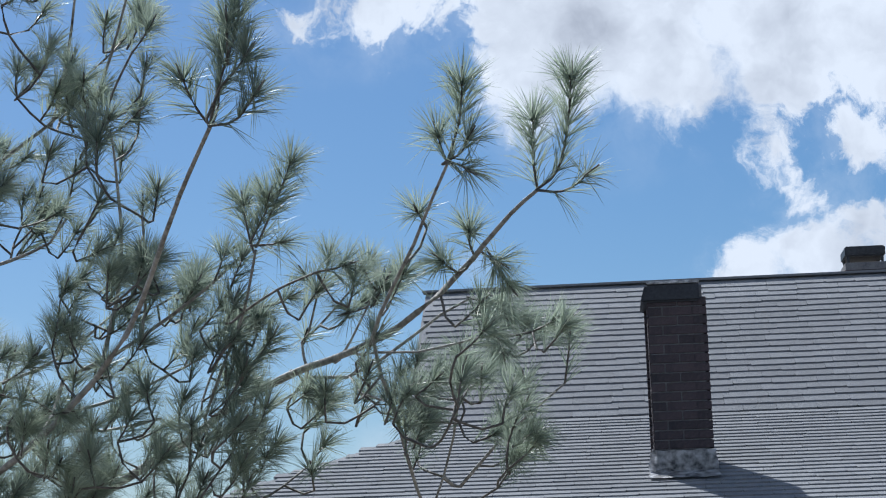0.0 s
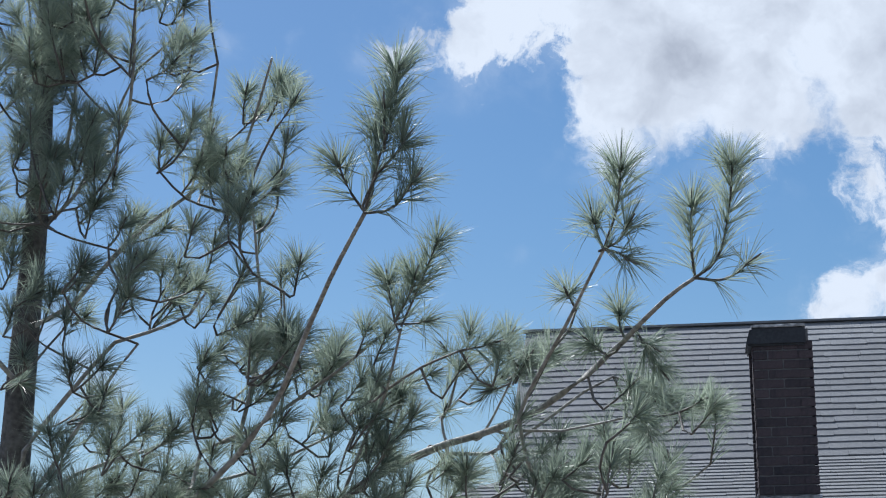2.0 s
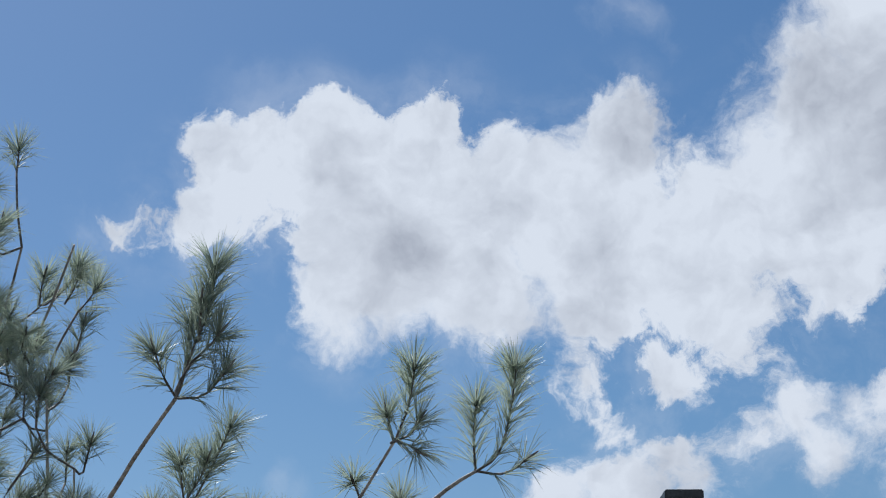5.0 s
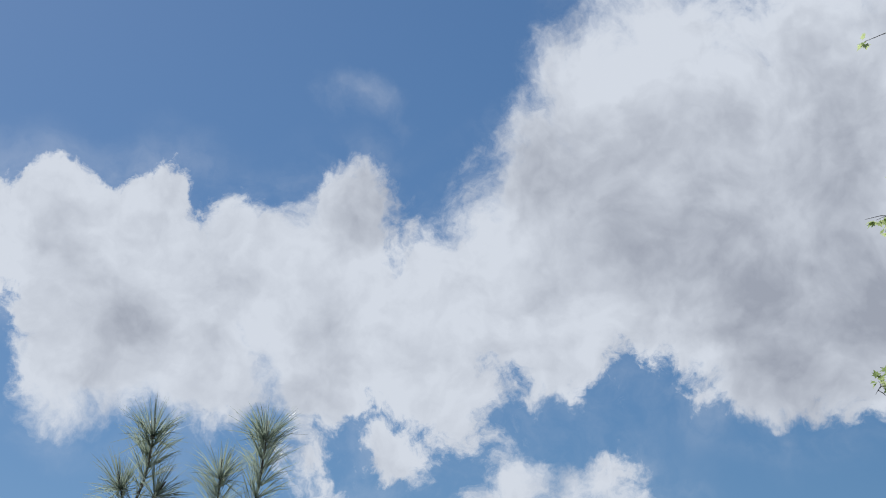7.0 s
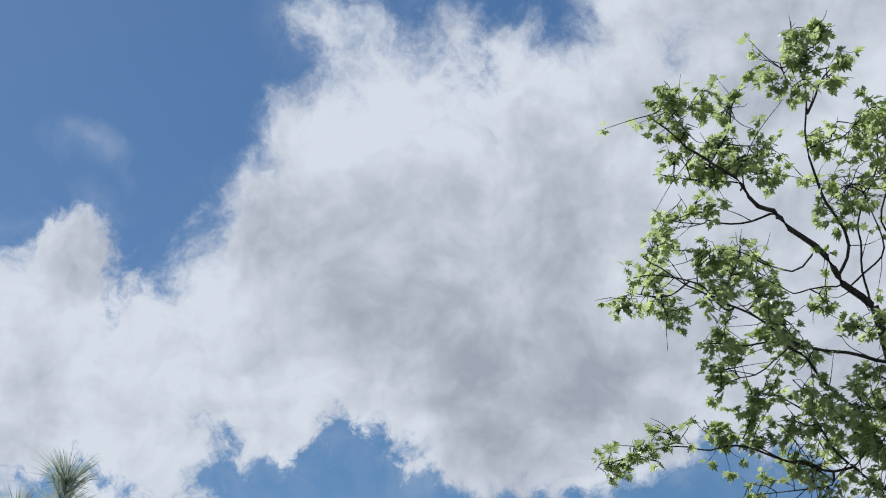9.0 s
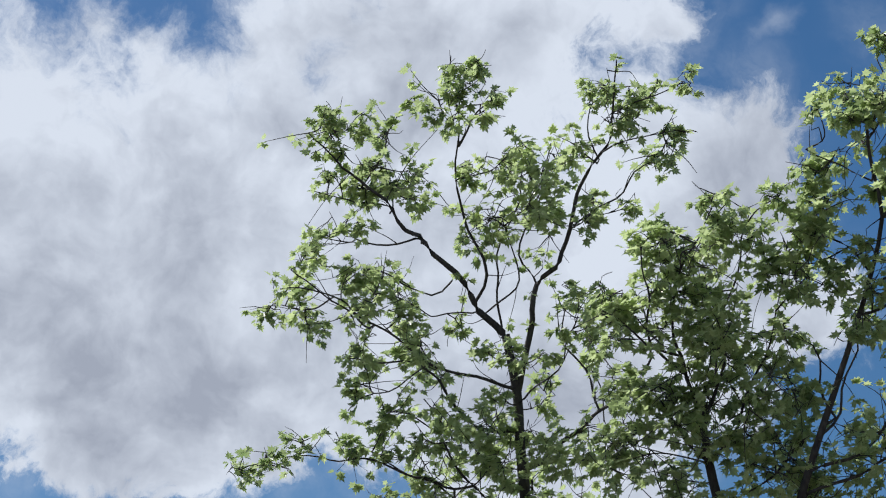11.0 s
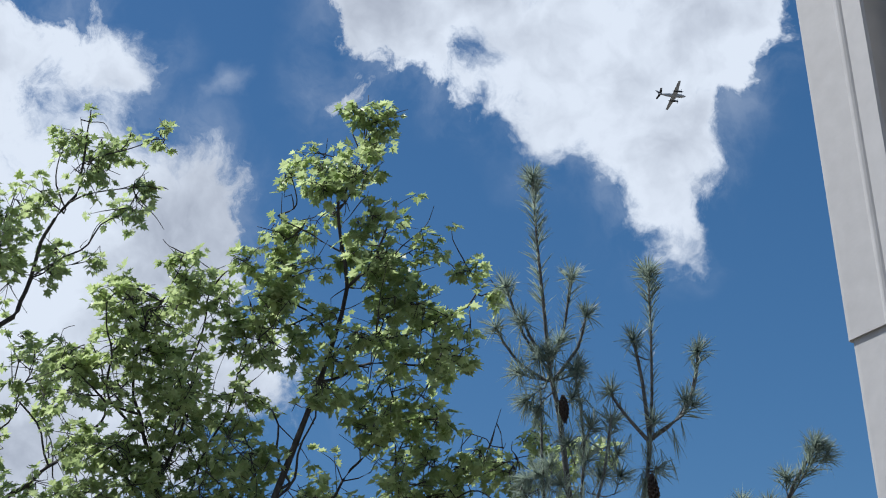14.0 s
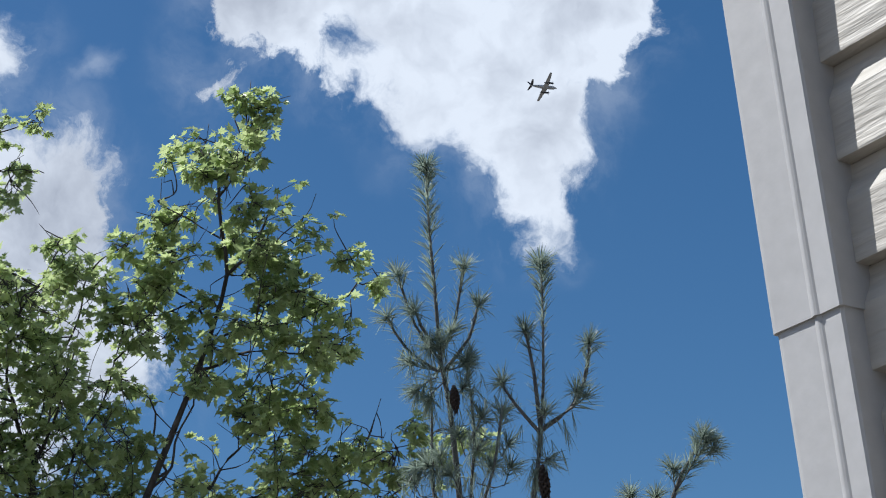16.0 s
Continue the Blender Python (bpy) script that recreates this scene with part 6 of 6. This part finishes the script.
clump((5.34, 7.04, 7.09), 0.08); clump((5.42, 7.01, 7.02), 0.08); clump((5.44, 7.03, 6.95), 0.05); clump((4.79, 7.48, 7.02), 0.07)
clump((4.93, 7.38, 7.03), 0.09); clump((5.08, 7.28, 7.01), 0.10); clump((5.22, 7.19, 6.97), 0.08); clump((5.30, 7.16, 6.91), 0.05)
clump((4.62, 7.59, 7.03), 0.07); clump((4.73, 7.56, 6.94), 0.07); clump((4.91, 7.47, 6.87), 0.09); clump((5.03, 7.39, 6.86), 0.09)
clump((5.12, 7.33, 6.82), 0.07); clump((4.70, 7.65, 6.78), 0.08); clump((4.95, 7.51, 6.70), 0.08); clump((5.07, 7.42, 6.72), 0.08)
clump((5.18, 7.34, 6.70), 0.08); clump((5.30, 7.25, 6.69), 0.08); clump((5.37, 7.21, 6.65), 0.05); clump((4.94, 7.57, 6.57), 0.07)
clump((5.05, 7.47, 6.61), 0.07); clump((5.20, 7.38, 6.57), 0.09); clump((5.32, 7.31, 6.53), 0.10); clump((5.28, 7.37, 6.42), 0.10)
clump((5.39, 7.28, 6.44), 0.09); clump((5.50, 7.19, 6.45), 0.07); clump((5.59, 7.10, 6.49), 0.07); clump((5.67, 7.03, 6.48), 0.08)
clump((5.62, 7.13, 6.35), 0.08); clump((5.68, 7.07, 6.37), 0.07); clump((5.76, 6.97, 6.44), 0.08); clump((5.43, 7.31, 6.30), 0.10)
clump((5.54, 7.22, 6.28), 0.09); clump((5.20, 7.48, 6.29), 0.10); clump((5.32, 7.41, 6.23), 0.11); clump((5.06, 7.57, 6.33), 0.08)
clump((4.93, 7.64, 6.37), 0.08); clump((5.00, 7.66, 6.20), 0.13); clump((5.17, 7.56, 6.13), 0.13); clump((5.40, 7.40, 6.11), 0.11)
clump((4.87, 7.73, 6.24), 0.12); clump((4.83, 7.79, 6.13), 0.13); clump((5.55, 7.28, 6.09), 0.09); clump((5.85, 6.90, 6.43), 0.07)
clump((5.93, 6.83, 6.42), 0.05); clump((5.82, 6.98, 6.30), 0.06); clump((4.77, 7.89, 5.94), 0.18); clump((5.01, 7.73, 5.92), 0.18)
clump((5.25, 7.57, 5.90), 0.15); clump((5.43, 7.42, 5.94), 0.12)
tree.clothe(6, 0.19)
tree.done()



# ---- shingles of the roof, course by course ----
def shingle_mesh(width, length, thick):
    """One tab: a slab, thicker at its lower edge, with slightly worn corners."""
    me = bpy.data.meshes.new("shingle")
    w, t = width / 2, thick
    v = [(-w + 0.006, 0, 0), (w - 0.006, 0, 0), (w, 0.012, 0), (w, length, 0), (-w, length, 0), (-w, 0.012, 0),
         (-w + 0.006, 0.002, t), (w - 0.006, 0.002, t), (w, 0.012, t), (w, length, t * 0.25), (-w, length, t * 0.25), (-w, 0.012, t)]
    f = [(6, 7, 8, 9, 10, 11)] + [(i, (i + 1) % 6, 6 + (i + 1) % 6, 6 + i) for i in range(6)]
    me.from_pydata(v, [], f)
    me.materials.append(SHINGLE)
    me.update()
    return me, v, f


TABS = [shingle_mesh(w, 0.17, 0.013) for w in (0.26, 0.31, 0.36)]
EXPOSED = 0.112


def lay_courses(owner, y0, z0, y1, z1, west, near):
    """Courses up the plane from (y0, z0) to (y1, z1); west(k) is the left end of a row at height share k; near tells which tabs are parts."""
    run = math.hypot(y1 - y0, z1 - z0)
    tilt = math.degrees(math.atan2(z1 - z0, y1 - y0))
    rest = Stack()
    count = 0
    shift = Vector((0, 14, 0))
    for row in range(int(run / EXPOSED)):
        k = row * EXPOSED / run
        y, z = y0 + (y1 - y0) * k, z0 + (z1 - z0) * k
        x = west(k) + random.uniform(0, 0.12)
        while x < EAST - 0.1:
            pick = random.randrange(3)
            me, v, f = TABS[pick]
            w = (0.26, 0.31, 0.36)[pick]
            sag = random.gauss(0, 0.003)
            m = Matrix.Translation(-shift) @ pose(x + w / 2, y, z + 0.006, tilt - 1.8 + random.gauss(0, 0.25), 0, 0) @ pose(0, sag + random.choice((0, 0, 0, -0.008, 0.004)), 0, 0, 0, random.gauss(0, 0.35))
            if count < 290 and near(x, y):
                ob = new("shingle", me)
                ob.parent = owner
                ob.matrix_basis = m
                count += 1
            else:
                first = len(rest.v)
                rest.v += [m @ Vector(p) for p in v]
                rest.f += [tuple(first + i for i in face) for face in f]
            x += w + 0.0015
    tagged(rest.mesh("shingles", SHINGLE, owner), kind="stuff")


lay_courses(roof, LOW_Y, LOW_Z, RIDGE_Y, RIDGE_Z, lambda k: WEST + (WEST_RIDGE - WEST) * k, lambda x, y: x < 0.4 and y < 16.6)
lay_courses(lower_roof, EAVES_Y, low_z(EAVES_Y), LOW_Y, LOW_Z, lambda k: -6.4 + 2.7 * k, lambda x, y: y > 13.2 and x < 0.6)
